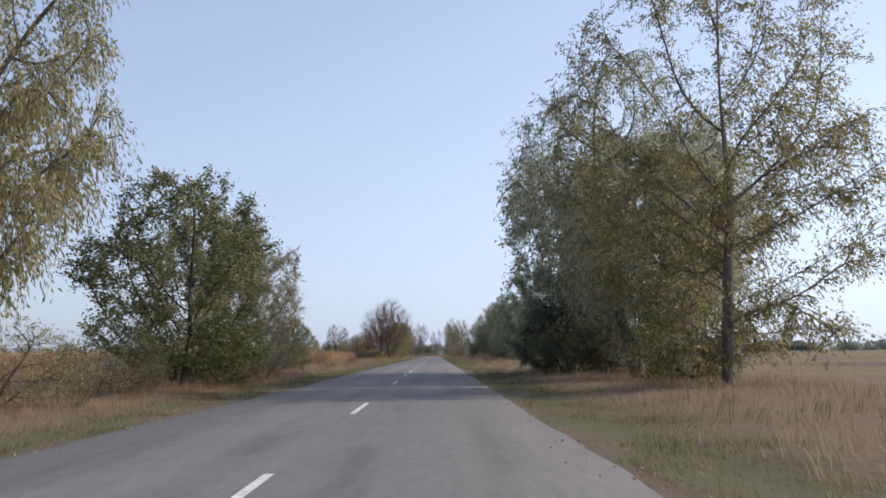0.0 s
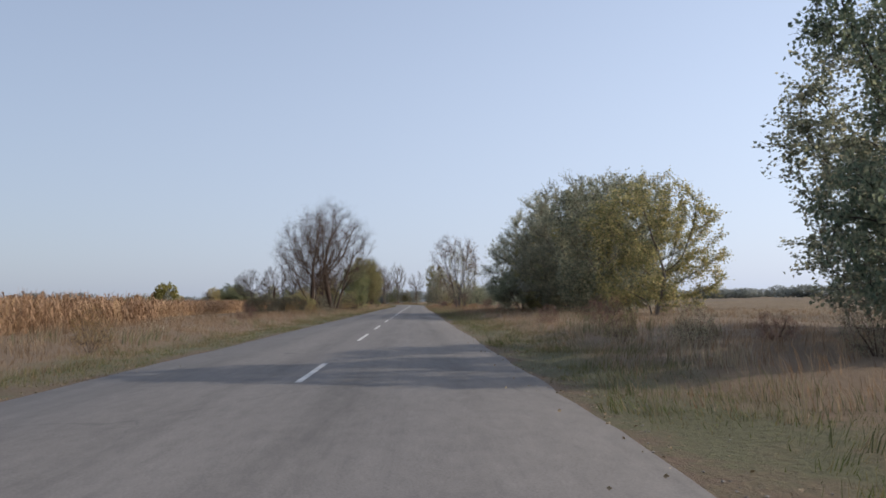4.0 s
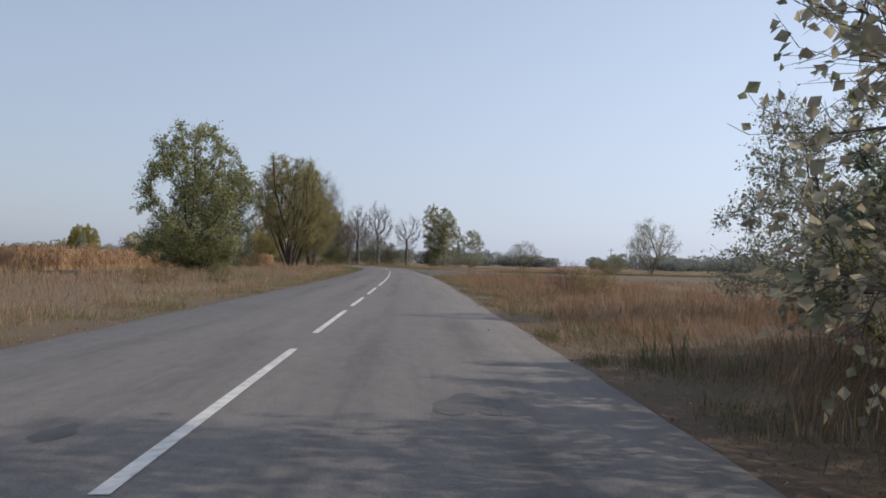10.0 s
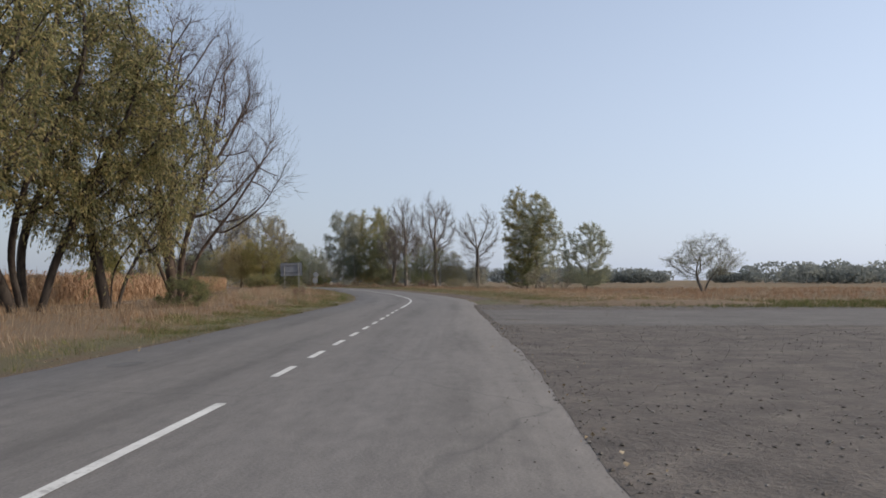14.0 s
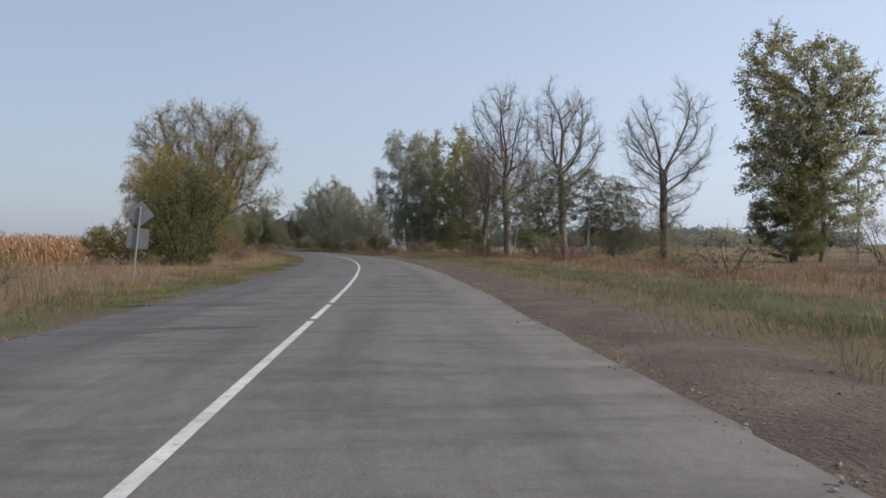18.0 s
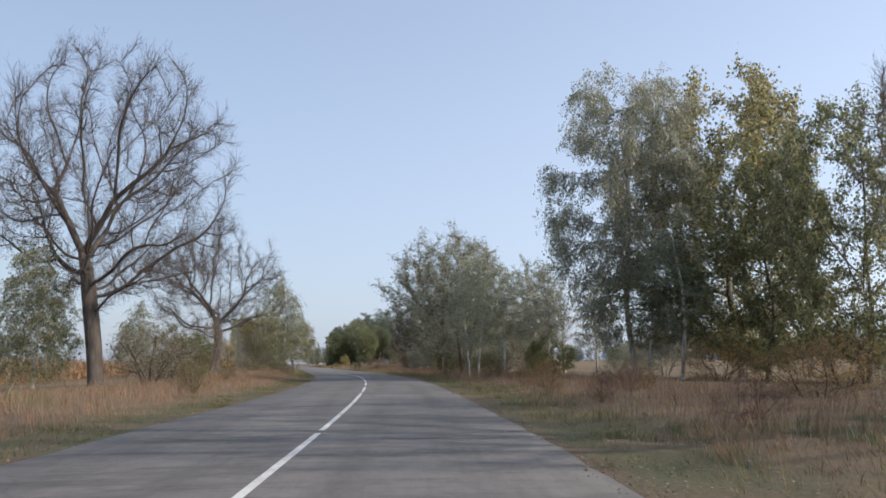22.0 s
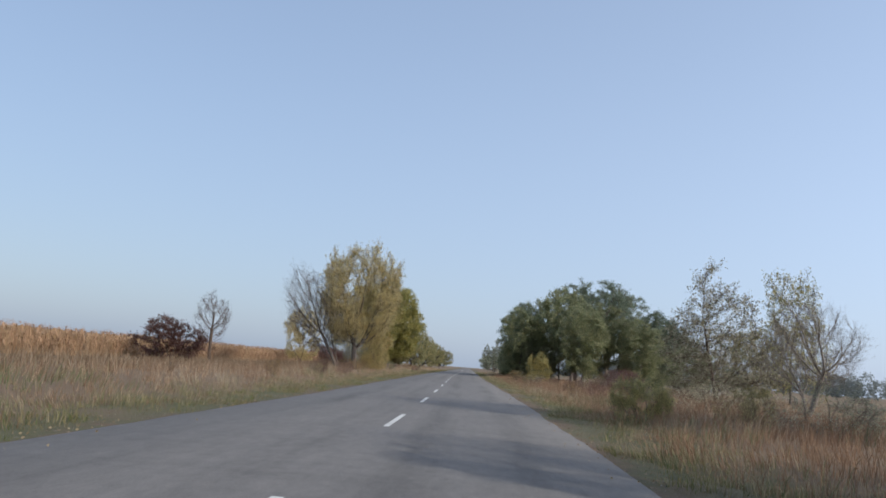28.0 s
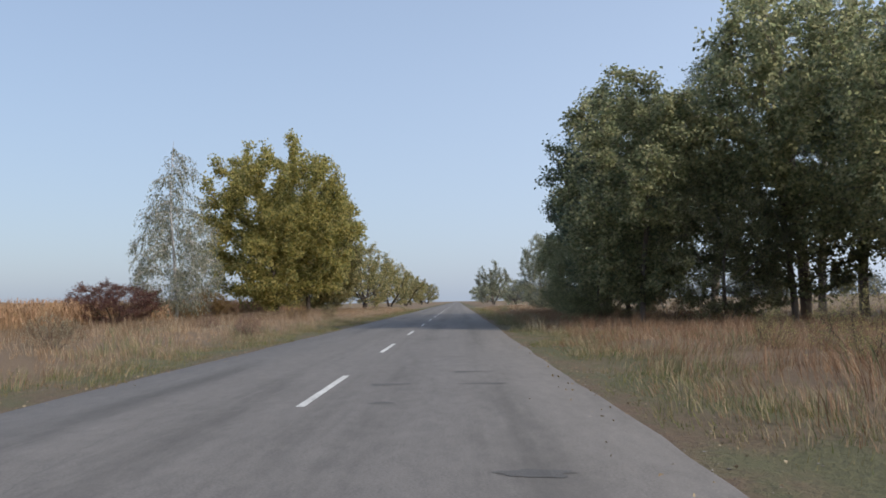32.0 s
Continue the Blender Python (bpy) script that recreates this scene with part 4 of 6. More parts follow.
beside("shrub", 62.8, -10.1, 4.3, 4.3, "shrub", "small dark green roadside shrub", "shrub", BARK_DARK, LEAF_GREEN)
beside("twiggy", 26.3, -9.0, 2.6, 4.4, "shrub", "low tangled shrub in dry grass", "shrub", BARK_BROWN, LEAF_GREEN)
beside("twiggy", 18.6, -8.7, 2.4, 4.4, "shrub", "low tangled shrub in dry grass", "shrub", BARK_BROWN, LEAF_OLIVE)
beside("shrub", 37.3, -8.1, 2.9, 3.8, "shrub", "low green bush at the foot of taller trees", "shrub", BARK_BROWN, LEAF_GREEN)
beside("twiggy", 43.9, -7.9, 2.4, 3.8, "shrub", "low tangled shrub in dry grass", "shrub", BARK_BROWN, LEAF_TAN)
beside("thin_willow", 25.8, 11.4, 15.9, 9.9, "willow_tree", "tall thin-leaved willow with a leaning forked trunk", "tree", BARK_GREY, LEAF_OLIVE, turn=40)
beside("weeping", 35.1, 11.0, 14.8, 9.9, "willow_tree", "large dense willow overhanging the verge", "tree", BARK_GREY, LEAF_GREY)
beside("weeping", 41.7, 14.6, 13.7, 9.9, "willow_tree", "large dense willow behind the roadside row", "tree", BARK_GREY, LEAF_GREY)
beside("leafy", 43.6, 12.6, 13.4, 8.8, "tree", "dense grey-green aspen in a roadside row", "tree", BARK_GREY, LEAF_GREY)
beside("leafy", 49.4, 10.4, 14.2, 9.6, "tree", "dense pale grey-green aspen at the end of a roadside row", "tree", BARK_GREY, LEAF_SILVER)
beside("leafy", 47.8, 9.2, 6.2, 6.4, "tree", "low aspen growth at the end of a roadside row", "tree", BARK_GREY, LEAF_GREY)
beside("shrub", 45.0, 9.6, 4.6, 6.0, "shrub", "dark leafy bush under aspens", "shrub", BARK_DARK, LEAF_DARK)
beside("shrub", 32.9, 12.4, 3.9, 5.5, "shrub", "tangled green undergrowth bush", "shrub", BARK_DARK, LEAF_GREEN)
beside("twiggy", 41.7, 10.8, 3.7, 4.9, "shrub", "tangled half-bare undergrowth bush", "shrub", BARK_BROWN, LEAF_OLIVE)
beside("twiggy", 80.1, -12.8, 3.1, 4.4, "shrub", "small bare-twigged shrub by the maize field", "shrub", BARK_BROWN, LEAF_OLIVE)
beside("twiggy", 104.2, -14.5, 2.2, 4.9, "shrub", "small bare-twigged shrub by the maize field", "shrub", BARK_BROWN, LEAF_GREEN)

# willow clump on the right
beside("leafy", 114.1, 12.9, 9.8, 6.0, "tree", "broad dark green tree in the roadside grass", "tree", BARK_DARK, LEAF_DARK)
beside("leafy", 118.5, 15.6, 9.0, 8.6, "willow_tree", "broad grey-green willow in the grass", "tree", BARK_GREY, LEAF_GREY)
beside("leafy", 125.0, 19.6, 8.4, 9.4, "tree", "broad grey-green tree in the roadside grass", "tree", BARK_GREY, LEAF_GREY)
beside("shoot_willow", 168.0, 15.6, 11.5, 9.6, "willow_tree", "round silvery green willow of a roadside clump", "tree", BARK_GREY, LEAF_SILVER)
beside("leafy", 160.5, 17.0, 10.7, 9.6, "willow_tree", "round silvery willow of a roadside clump", "tree", BARK_GREY, LEAF_GREY)
beside("leafy", 154.0, 18.5, 9.6, 8.6, "willow_tree", "round yellow-green willow of a roadside clump", "tree", BARK_GREY, LEAF_OLIVE)
beside("shoot_willow", 177.8, 14.6, 11.5, 10.4, "willow_tree", "round silvery willow beside the road", "tree", BARK_GREY, LEAF_SILVER)
beside("leafy", 182.2, 19.4, 12.6, 10.9, "willow_tree", "round yellow-green willow behind others", "tree", BARK_GREY, LEAF_OLIVE)
beside("shoot_willow", 172.4, 21.7, 12.6, 9.8, "willow_tree", "silvery willow behind the roadside clump", "tree", BARK_GREY, LEAF_GREY)
beside("shoot_willow", 174.6, 14.4, 8.4, 7.0, "willow_tree", "low olive willow of a roadside clump", "tree", BARK_GREY, LEAF_OLIVE)
beside("shrub", 175.7, 12.3, 4.6, 6.5, "shrub", "grey-green willow bush at the foot of trees", "shrub", BARK_BROWN, LEAF_GREY)
beside("shrub", 168.0, 15.7, 3.9, 6.0, "shrub", "grey-green willow bush at the foot of trees", "shrub", BARK_BROWN, LEAF_GREY)

# bare willows on the left
plant("bare_willow", -6.7, 213.4, 14.7, 11.0, "bare_tree", "large leafless willow with many upright stems", "tree", BARK_BROWN)
plant("bare_willow", -4.2, 219.0, 16.8, 12.4, "bare_tree", "large leafless willow with a thick forked trunk", "tree", BARK_BROWN)
plant("dead_poplar", -14.1, 225.2, 7.3, 3.9, "bare_tree", "small leaning leafless tree among bushes", "tree", BARK_BROWN)
plant("shrub", -8.1, 208.8, 2.6, 5.4, "shrub", "olive bush at the foot of bare willows", "shrub", BARK_BROWN, LEAF_OLIVE)
plant("shrub", -7.6, 195.2, 2.2, 6.5, "shrub", "low dark thicket in dry grass", "shrub", BARK_BROWN, LEAF_DUSK)
plant("shrub", -9.4, 187.6, 2.3, 6.5, "shrub", "low dark thicket in dry grass", "shrub", BARK_BROWN, LEAF_DUSK)
plant("shrub", -10.3, 200.6, 2.4, 6.0, "shrub", "low dark thicket in dry grass", "shrub", BARK_BROWN, LEAF_DUSK)
plant("twiggy", -1.6, 222.8, 3.2, 5.0, "shrub", "half-bare bush at the foot of bare willows", "shrub", BARK_BROWN, LEAF_OLIVE)
plant("twiggy", -7.0, 225.5, 2.6, 4.8, "shrub", "half-bare bush behind bare willows", "shrub", BARK_BROWN, LEAF_TAN)
plant("shrub", -6.6, 258.1, 3.3, 6.4, "shrub", "dense dark bush in dry grass", "shrub", BARK_DARK, LEAF_DUSK)
plant("shrub", -10.4, 262.9, 2.8, 6.0, "shrub", "dense dark bush in dry grass", "shrub", BARK_DARK, LEAF_DUSK)

# right: thin-leaved trees
plant("sparse", 14.3, 213.5, 10.9, 7.0, "tree", "slender many-stemmed tree with few remaining brown leaves", "tree", BARK_OAK, LEAF_RUST)
plant("sparse", 15.4, 216.9, 9.2, 4.8, "tree", "slender many-stemmed tree with few remaining leaves", "tree", BARK_OAK, LEAF_OLIVE)
plant("half_leafy", 13.8, 249.9, 7.2, 6.3, "tree", "young tree with sparse yellow-brown leaves", "tree", BARK_GREY, LEAF_TAN)
plant("shrub", 14.6, 253.4, 3.0, 3.6, "shrub", "olive brown bush under a young tree", "shrub", BARK_BROWN, LEAF_OLIVE)
plant("shrub", 16.0, 254.9, 3.4, 5.1, "shrub", "dark green bush under a young tree", "shrub", BARK_DARK, LEAF_DARK)
plant("shrub", 20.3, 257.6, 4.9, 5.3, "shrub", "silvery green roadside bush", "shrub", BARK_GREY, LEAF_GREY)
plant("shrub", 23.5, 260.8, 4.5, 5.3, "shrub", "silvery green roadside bush", "shrub", BARK_GREY, LEAF_GREY)
plant("half_leafy", 18.8, 265.0, 5.6, 4.6, "tree", "young thin-leaved tree among bushes", "tree", BARK_GREY, LEAF_GREY)
plant("half_bare_willow", 79.0, 362.0, 14.5, 13.0, "willow_tree", "lone half-bare willow standing in the open field", "tree", BARK_GREY, LEAF_GREY)
count["weeping"] += 1

# left: green trees before the junction
plant("leafy", -6.5, 305.2, 11.0, 8.6, "tree", "feathery dark green roadside tree", "tree", BARK_DARK, LEAF_GREEN)
plant("leafy", -6.6, 311.4, 9.0, 6.4, "tree", "feathery dark green roadside tree", "tree", BARK_DARK, LEAF_DARK)
plant("shrub", -5.4, 302.5, 3.1, 5.0, "shrub", "dense green bush at the foot of trees", "shrub", BARK_DARK, LEAF_GREEN)
plant("fan_willow", -6.4, 357.5, 15.9, 11.6, "willow_tree", "huge olive willow with a fan of dark stems", "tree", BARK_DARK, LEAF_OLIVE)
plant("fan_willow", -7.0, 366.5, 16.0, 11.8, "willow_tree", "huge olive willow with many dark stems", "tree", BARK_DARK, LEAF_OLIVE)
plant("weeping", -4.6, 368.6, 12.4, 8.6, "willow_tree", "olive willow leaning towards the road", "tree", BARK_DARK, LEAF_OLIVE)
plant("bare_willow", -20.2, 371.5, 13.2, 9.4, "bare_tree", "half-bare willow beside the maize field", "tree", BARK_BROWN)
plant("bare_willow", -5.3, 378.5, 16.8, 11.4, "bare_tree", "leafless willow with drooping fine twigs", "tree", BARK_BROWN)
plant("twiggy", -11.3, 354.0, 3.1, 5.2, "shrub", "twiggy bush under willows", "shrub", BARK_BROWN, LEAF_OLIVE)
plant("shrub", -2.8, 372.2, 1.7, 2.4, "shrub", "green bush under willows", "shrub", BARK_DARK, LEAF_GREEN)
plant("twiggy", -4.2, 379.5, 2.0, 1.9, "shrub", "small bare bush in front of maize", "shrub", BARK_BROWN, LEAF_OLIVE)
plant("dead_poplar", -6.7, 383.2, 2.8, 1.7, "sapling", "thin leafless sapling in front of maize", "tree", BARK_BROWN)

# right field trees
plant("half_bare_willow", 56.3, 389.3, 10.4, 9.2, "willow_tree", "lone pale half-bare willow standing in the field", "tree", BARK_GREY, LEAF_GREY)
count["weeping"] += 1
plant("half_bare_willow", 39.0, 431.2, 6.9, 8.4, "tree", "low pale half-bare tree in the field by the side road", "tree", BARK_GREY, LEAF_GREY)
plant("shrub", 51.3, 398.9, 3.6, 6.3, "shrub", "low bush by a field tree", "shrub", BARK_GREY, LEAF_GREY)

# the bend: mixed grove on its outer side
plant("clump_poplar", 22.0, 487.4, 18.9, 11.6, "poplar_tree", "tall yellow-green poplar with a broken crown", "tree", BARK_GREY, LEAF_OLIVE)
plant("clump_poplar", 23.4, 485.6, 16.5, 9.6, "poplar_tree", "tall poplar with yellow-green clumps of leaves", "tree", BARK_GREY, LEAF_GREY)
plant("leafy", 20.3, 483.1, 5.8, 6.4, "tree", "low dense green tree under a poplar", "tree", BARK_GREY, LEAF_GREEN)
plant("leafy", 29.2, 460.3, 10.3, 7.4, "tree", "grey-green field tree leafy to the ground", "tree", BARK_GREY, LEAF_GREY)
plant("twiggy", 26.0, 464.0, 3.4, 5.8, "shrub", "grey half-bare bush at the field's edge", "shrub", BARK_GREY, LEAF_TAN)
plant("twiggy", 23.4, 472.5, 3.8, 6.3, "shrub", "grey half-bare bush at the field's edge", "shrub", BARK_GREY, LEAF_TAN)
plant("dead_poplar", 12.5, 494.8, 16.4, 8.4, "dead_tree", "lone leafless tree with a few thick limbs", "tree", BARK_GREY, turn=10)
plant("twiggy", 11.9, 496.9, 5.3, 6.4, "shrub", "bare brush around a dead tree", "shrub", BARK_GREY, LEAF_TAN)
plant("dead_poplar", -3.6, 511.5, 20.3, 9.6, "dead_tree", "tall leafless poplar with thick upright limbs", "tree", BARK_GREY)
plant("dead_poplar", 3.1, 518.5, 22.0, 10.4, "dead_tree", "tall leafless poplar with thick upright limbs", "tree", BARK_GREY)
plant("dead_poplar", -7.6, 522.5, 15.0, 7.5, "dead_tree", "leafless grey tree in a roadside grove", "tree", BARK_GREY)
plant("bare_willow", -0.1, 526.8, 14.0, 8.6, "bare_tree", "leafless fine-twigged tree in a roadside grove", "tree", BARK_GREY)
plant("slim_birch", 1.8, 487.9, 8.5, 4.9, "birch_tree", "young green birch at the edge of a grove", "tree", BARK_BIRCH, LEAF_GREEN)
plant("slim_birch", 5.1, 485.6, 7.6, 4.9, "birch_tree", "young yellow-green birch at the edge of a grove", "tree", BARK_BIRCH, LEAF_OLIVE)
plant("birch", 7.4, 487.9, 7.0, 5.3, "birch_tree", "young yellowing birch at the edge of a grove", "tree", BARK_BIRCH, LEAF_YELLOW)
plant("slim_birch", -1.7, 494.8, 6.9, 4.3, "birch_tree", "young green birch at the edge of a grove", "tree", BARK_BIRCH, LEAF_GREEN)
plant("shrub", 0.3, 503.3, 3.6, 5.3, "shrub", "green bush among birches", "shrub", BARK_DARK, LEAF_GREEN)
plant("twiggy", 5.6, 501.2, 3.2, 5.9, "shrub", "bare brushwood in a grove", "shrub", BARK_GREY, LEAF_TAN)
plant("tall_birch", -24.0, 553.0, 20.8, 10.6, "birch_tree", "tall weeping birch with grey-green hanging foliage", "tree", BARK_BIRCH, LEAF_SILVER)
plant("leafy", -17.2, 558.0, 22.0, 14.0, "tree", "tall tree with a yellow-green crown", "tree", BARK_GREY, LEAF_OLIVE)
plant("leafy", -16.2, 549.7, 14.0, 9.6, "tree", "green tree of a dense roadside grove", "tree", BARK_GREY, LEAF_STAND)
plant("leafy", -11.6, 545.3, 15.3, 8.7, "tree", "green tree of a dense roadside grove", "tree", BARK_GREY, LEAF_STAND)
plant("slim_birch", -20.8, 547.5, 8.8, 5.5, "birch_tree", "young birch at the foot of tall trees", "tree", BARK_BIRCH, LEAF_DARK)
plant("slim_birch", -22.9, 550.2, 8.2, 5.1, "birch_tree", "young birch at the foot of tall trees", "tree", BARK_BIRCH, LEAF_GREEN)
plant("dead_poplar", -8.7, 537.7, 16.2, 7.6, "dead_tree", "leafless poplar in a roadside grove", "tree", BARK_GREY)
plant("dead_poplar", -4.9, 532.3, 17.2, 8.6, "dead_tree", "leafless poplar in a roadside grove", "tree", BARK_GREY)
plant("shrub", -10.2, 532.3, 3.2, 5.4, "shrub", "low bush at a grove's edge", "shrub", BARK_BROWN, LEAF_GREEN)
plant("twiggy", -13.4, 538.8, 2.4, 5.4, "shrub", "rusty brush at a grove's edge", "shrub", BARK_BROWN, LEAF_ORANGE)
plant("twiggy", -18.7, 544.2, 2.2, 5.5, "shrub", "rusty brush at a grove's edge", "shrub", BARK_BROWN, LEAF_ORANGE)

# inner side of the bend
plant("weeping", -29.2, 482.8, 9.8, 7.6, "willow_tree", "yellow-green weeping willow by the bend", "tree", BARK_YELLOW, LEAF_LIME)
plant("weeping", -33.6, 486.0, 10.5, 7.4, "willow_tree", "golden willow behind a road sign", "tree", BARK_YELLOW, LEAF_GOLD)
plant("golden_willow", -31.2, 491.2, 15.2, 12.6, "tree", "tall nearly bare tree with thin golden leaves", "tree", BARK_OAK, LEAF_GOLD)
plant("shrub", -18.1, 460.2, 5.6, 4.8, "shrub", "tall green roadside bush", "shrub", BARK_DARK, LEAF_GREEN)
plant("shrub", -23.6, 464.2, 2.7, 5.6, "shrub", "low green and olive roadside bush", "shrub", BARK_DARK, LEAF_OLIVE)
plant("twiggy", -28.5, 487.3, 3.4, 5.3, "shrub", "rusty twiggy bush under tall trees", "shrub", BARK_BROWN, LEAF_ORANGE)
plant("twiggy", -34.4, 497.9, 3.6, 5.3, "shrub", "rusty twiggy bush under tall trees", "shrub", BARK_BROWN, LEAF_ORANGE)
plant("twiggy", -38.2, 505.4, 3.2, 5.4, "shrub", "bare bush beside the bend", "shrub", BARK_BROWN, LEAF_TAN)
plant("birch", -48.0, 518.7, 9.9, 6.9, "birch_tree", "golden young birches with white stems", "tree", BARK_BIRCH, LEAF_YELLOW)
plant("slim_birch", -46.0, 517.5, 8.0, 4.7, "birch_tree", "golden young birch with a white stem", "tree", BARK_BIRCH, LEAF_ORANGE)
plant("slim_birch", -50.0, 521.2, 8.7, 5.2, "birch_tree", "golden young birch with a white stem", "tree", BARK_BIRCH, LEAF_YELLOW)
plant("slim_birch", -44.2, 514.4, 5.9, 4.3, "birch_tree", "small yellow-green birch by the bend", "tree", BARK_BIRCH, LEAF_OLIVE)
plant("dead_oak", -54.5, 537.5, 22.0, 14.6, "dead_tree", "great leafless tree with wide curling limbs", "tree", BARK_OAK)
plant("birch", -58.2, 536.3, 9.1, 5.5, "birch_tree", "green birch beside a great bare tree", "tree", BARK_BIRCH, LEAF_GREEN)
plant("twiggy", -52.7, 540.2, 4.4, 6.1, "shrub", "bare thicket at the foot of a great tree", "shrub", BARK_BROWN, LEAF_TAN)
plant("twiggy", -57.2, 547.2, 3.6, 6.2, "shrub", "rusty thicket beyond a great tree", "shrub", BARK_BROWN, LEAF_TAN)
plant("shrub", -63.6, 556.8, 4.6, 5.7, "shrub", "dark bush on the bank", "shrub", BARK_BROWN, LEAF_GREEN)
plant("birch", -82.2, 573.3, 8.5, 6.0, "birch_tree", "small green birch by the maize", "tree", BARK_BIRCH, LEAF_GREEN)
plant("shrub", -76.5, 573.9, 4.1, 6.2, "shrub", "rusty brown bush by the maize", "shrub", BARK_BROWN, LEAF_RUST)
plant("shrub", -80.6, 580.8, 3.5, 5.8, "shrub", "rusty brown bush by the maize", "shrub", BARK_BROWN, LEAF_RUST)
plant("dead_oak", -90.2, 599.2, 23.0, 20.0, "dead_tree", "great dead tree with a round leafless crown", "tree", BARK_OAK)
plant("bare_willow", -84.2, 590.0, 7.9, 4.6, "bare_tree", "thin bare saplings in rusty weeds", "tree", BARK_PALE)
plant("birch", -76.2, 594.9, 12.9, 7.4, "birch_tree", "drooping green birch beside the road", "tree", BARK_BIRCH, LEAF_GREEN)
plant("weeping", -82.8, 610.5, 8.2, 6.4, "willow_tree", "olive young willow behind a birch", "tree", BARK_GREY, LEAF_OLIVE)
plant("twiggy", -77.8, 590.7, 2.8, 4.2, "shrub", "bare brush under a birch", "shrub", BARK_BROWN, LEAF_TAN)

# right: aspen and birch grove after the bend
plant("aspen", -45.9, 576.5, 15.2, 13.6, "aspen_tree", "big grey-green aspen overhanging the road", "tree", BARK_BROWN, LEAF_SILVER)
plant("aspen", -42.0, 571.7, 13.2, 9.4, "aspen_tree", "big grey-green aspen overhanging the road", "tree", BARK_BROWN, LEAF_SILVER)
plant("slim_birch", -38.2, 561.2, 10.0, 4.4, "birch_tree", "slim birch with a white trunk", "tree", BARK_BIRCH, LEAF_GREY)
plant("slim_birch", -36.5, 566.2, 9.6, 4.6, "birch_tree", "slim birch with a white trunk", "tree", BARK_BIRCH, LEAF_GREY)
plant("slim_birch", -34.7, 569.6, 9.2, 4.4, "birch_tree", "slim birch with a white trunk", "tree", BARK_BIRCH, LEAF_SILVER)
plant("slim_birch", -32.5, 565.2, 9.5, 4.1, "birch_tree", "slim birch with a white trunk", "tree", BARK_BIRCH, LEAF_SILVER)
plant("slim_birch", -39.7, 568.9, 11.6, 4.8, "birch_tree", "slim birch with a white trunk", "tree", BARK_BIRCH, LEAF_GREY)
plant("aspen", -38.6, 585.0, 12.6, 8.0, "aspen_tree", "green aspen inside a grove", "tree", BARK_DARK, LEAF_GREY)
plant("dead_poplar", -33.0, 575.7, 10.1, 3.4, "birch_tree", "leafless slim birch among aspens", "tree", BARK_BIRCH)
plant("slim_birch", -29.6, 573.6, 8.0, 4.1, "birch_tree", "young birch at a grove's edge", "tree", BARK_BIRCH, LEAF_TAN)
plant("shrub", -26.2, 571.9, 3.0, 4.2, "shrub", "low green bush at a grove's edge", "shrub", BARK_BROWN, LEAF_SILVER)
plant("twiggy", -23.0, 567.4, 4.5, 5.6, "shrub", "grey bare brush at a grove's edge", "shrub", BARK_GREY, LEAF_TAN)
plant("twiggy", -40.3, 579.8, 3.9, 5.7, "shrub", "brown undergrowth inside a grove", "shrub", BARK_BROWN, LEAF_TAN)
for s_, l_, h_, w_, k_, m_ in ((568, 16.0, 3.4, 4.5, "shrub", LEAF_GREEN), (573, 14.5, 2.8, 4.2, "twiggy", LEAF_TAN), (577, 17.5, 5.0, 4.8, "sparse", LEAF_OLIVE), (581, 14.2, 3.0, 4.4, "shrub", LEAF_SILVER), (585, 16.8, 4.4, 4.8, "sparse", LEAF_SILVER),
                               (589, 13.8, 3.2, 4.2, "twiggy", LEAF_OLIVE), (593, 16.0, 4.6, 5.2, "shrub", LEAF_SILVER), (597, 13.6, 3.6, 4.6, "shrub", LEAF_GREEN), (601, 16.5, 6.0, 5.2, "sparse", LEAF_SILVER), (606, 14.5, 4.0, 4.8, "shrub", LEAF_OLIVE),
                               (611, 13.4, 3.4, 4.6, "twiggy", LEAF_SILVER), (616, 15.8, 5.5, 5.2, "leafy", LEAF_GREEN), (622, 13.8, 4.2, 4.8, "shrub", LEAF_SILVER), (629, 13.2, 3.2, 4.6, "twiggy", LEAF_TAN), (604, 20.5, 8.5, 6.0, "leafy", LEAF_SILVER), (590, 21.0, 8.0, 6.0, "leafy", LEAF_GREEN)):
    beside(k_, s_, l_, h_, w_, "shrub" if k_ in ("shrub", "twiggy") else "tree", "undergrowth bush below roadside aspens" if k_ in ("shrub", "twiggy") else "young tree below roadside aspens", "shrub" if k_ in ("shrub", "twiggy") else "tree", BARK_BROWN, m_, group="grove undergrowth")
plant("aspen", -51.3, 590.8, 13.8, 8.1, "aspen_tree", "grey-green aspen inside a grove", "tree", BARK_DARK, LEAF_SILVER)
plant("slim_birch", -46.1, 592.5, 9.2, 4.6, "birch_tree", "young birch inside a grove", "tree", BARK_BIRCH, LEAF_GREEN)
plant("bare_willow", -70.6, 627.8, 10.2, 5.9, "bare_tree", "dark half-dead tree with bare limbs", "tree", BARK_DARK)
plant("tall_leafy", -66.5, 625.9, 11.3, 5.4, "aspen_tree", "young green aspen by the road", "tree", BARK_GREY, LEAF_GREEN)
plant("tall_leafy", -58.3, 616.3, 13.2, 7.4, "aspen_tree", "young silvery aspen by the road", "tree", BARK_GREY, LEAF_SILVER)
plant("tall_leafy", -61.2, 621.1, 10.5, 5.8, "aspen_tree", "young silvery aspen by the road", "tree", BARK_GREY, LEAF_SILVER)
plant("leafy", -53.7, 613.4, 8.3, 5.8, "tree", "young yellowing tree by the road", "tree", BARK_GREY, LEAF_YELLOW)
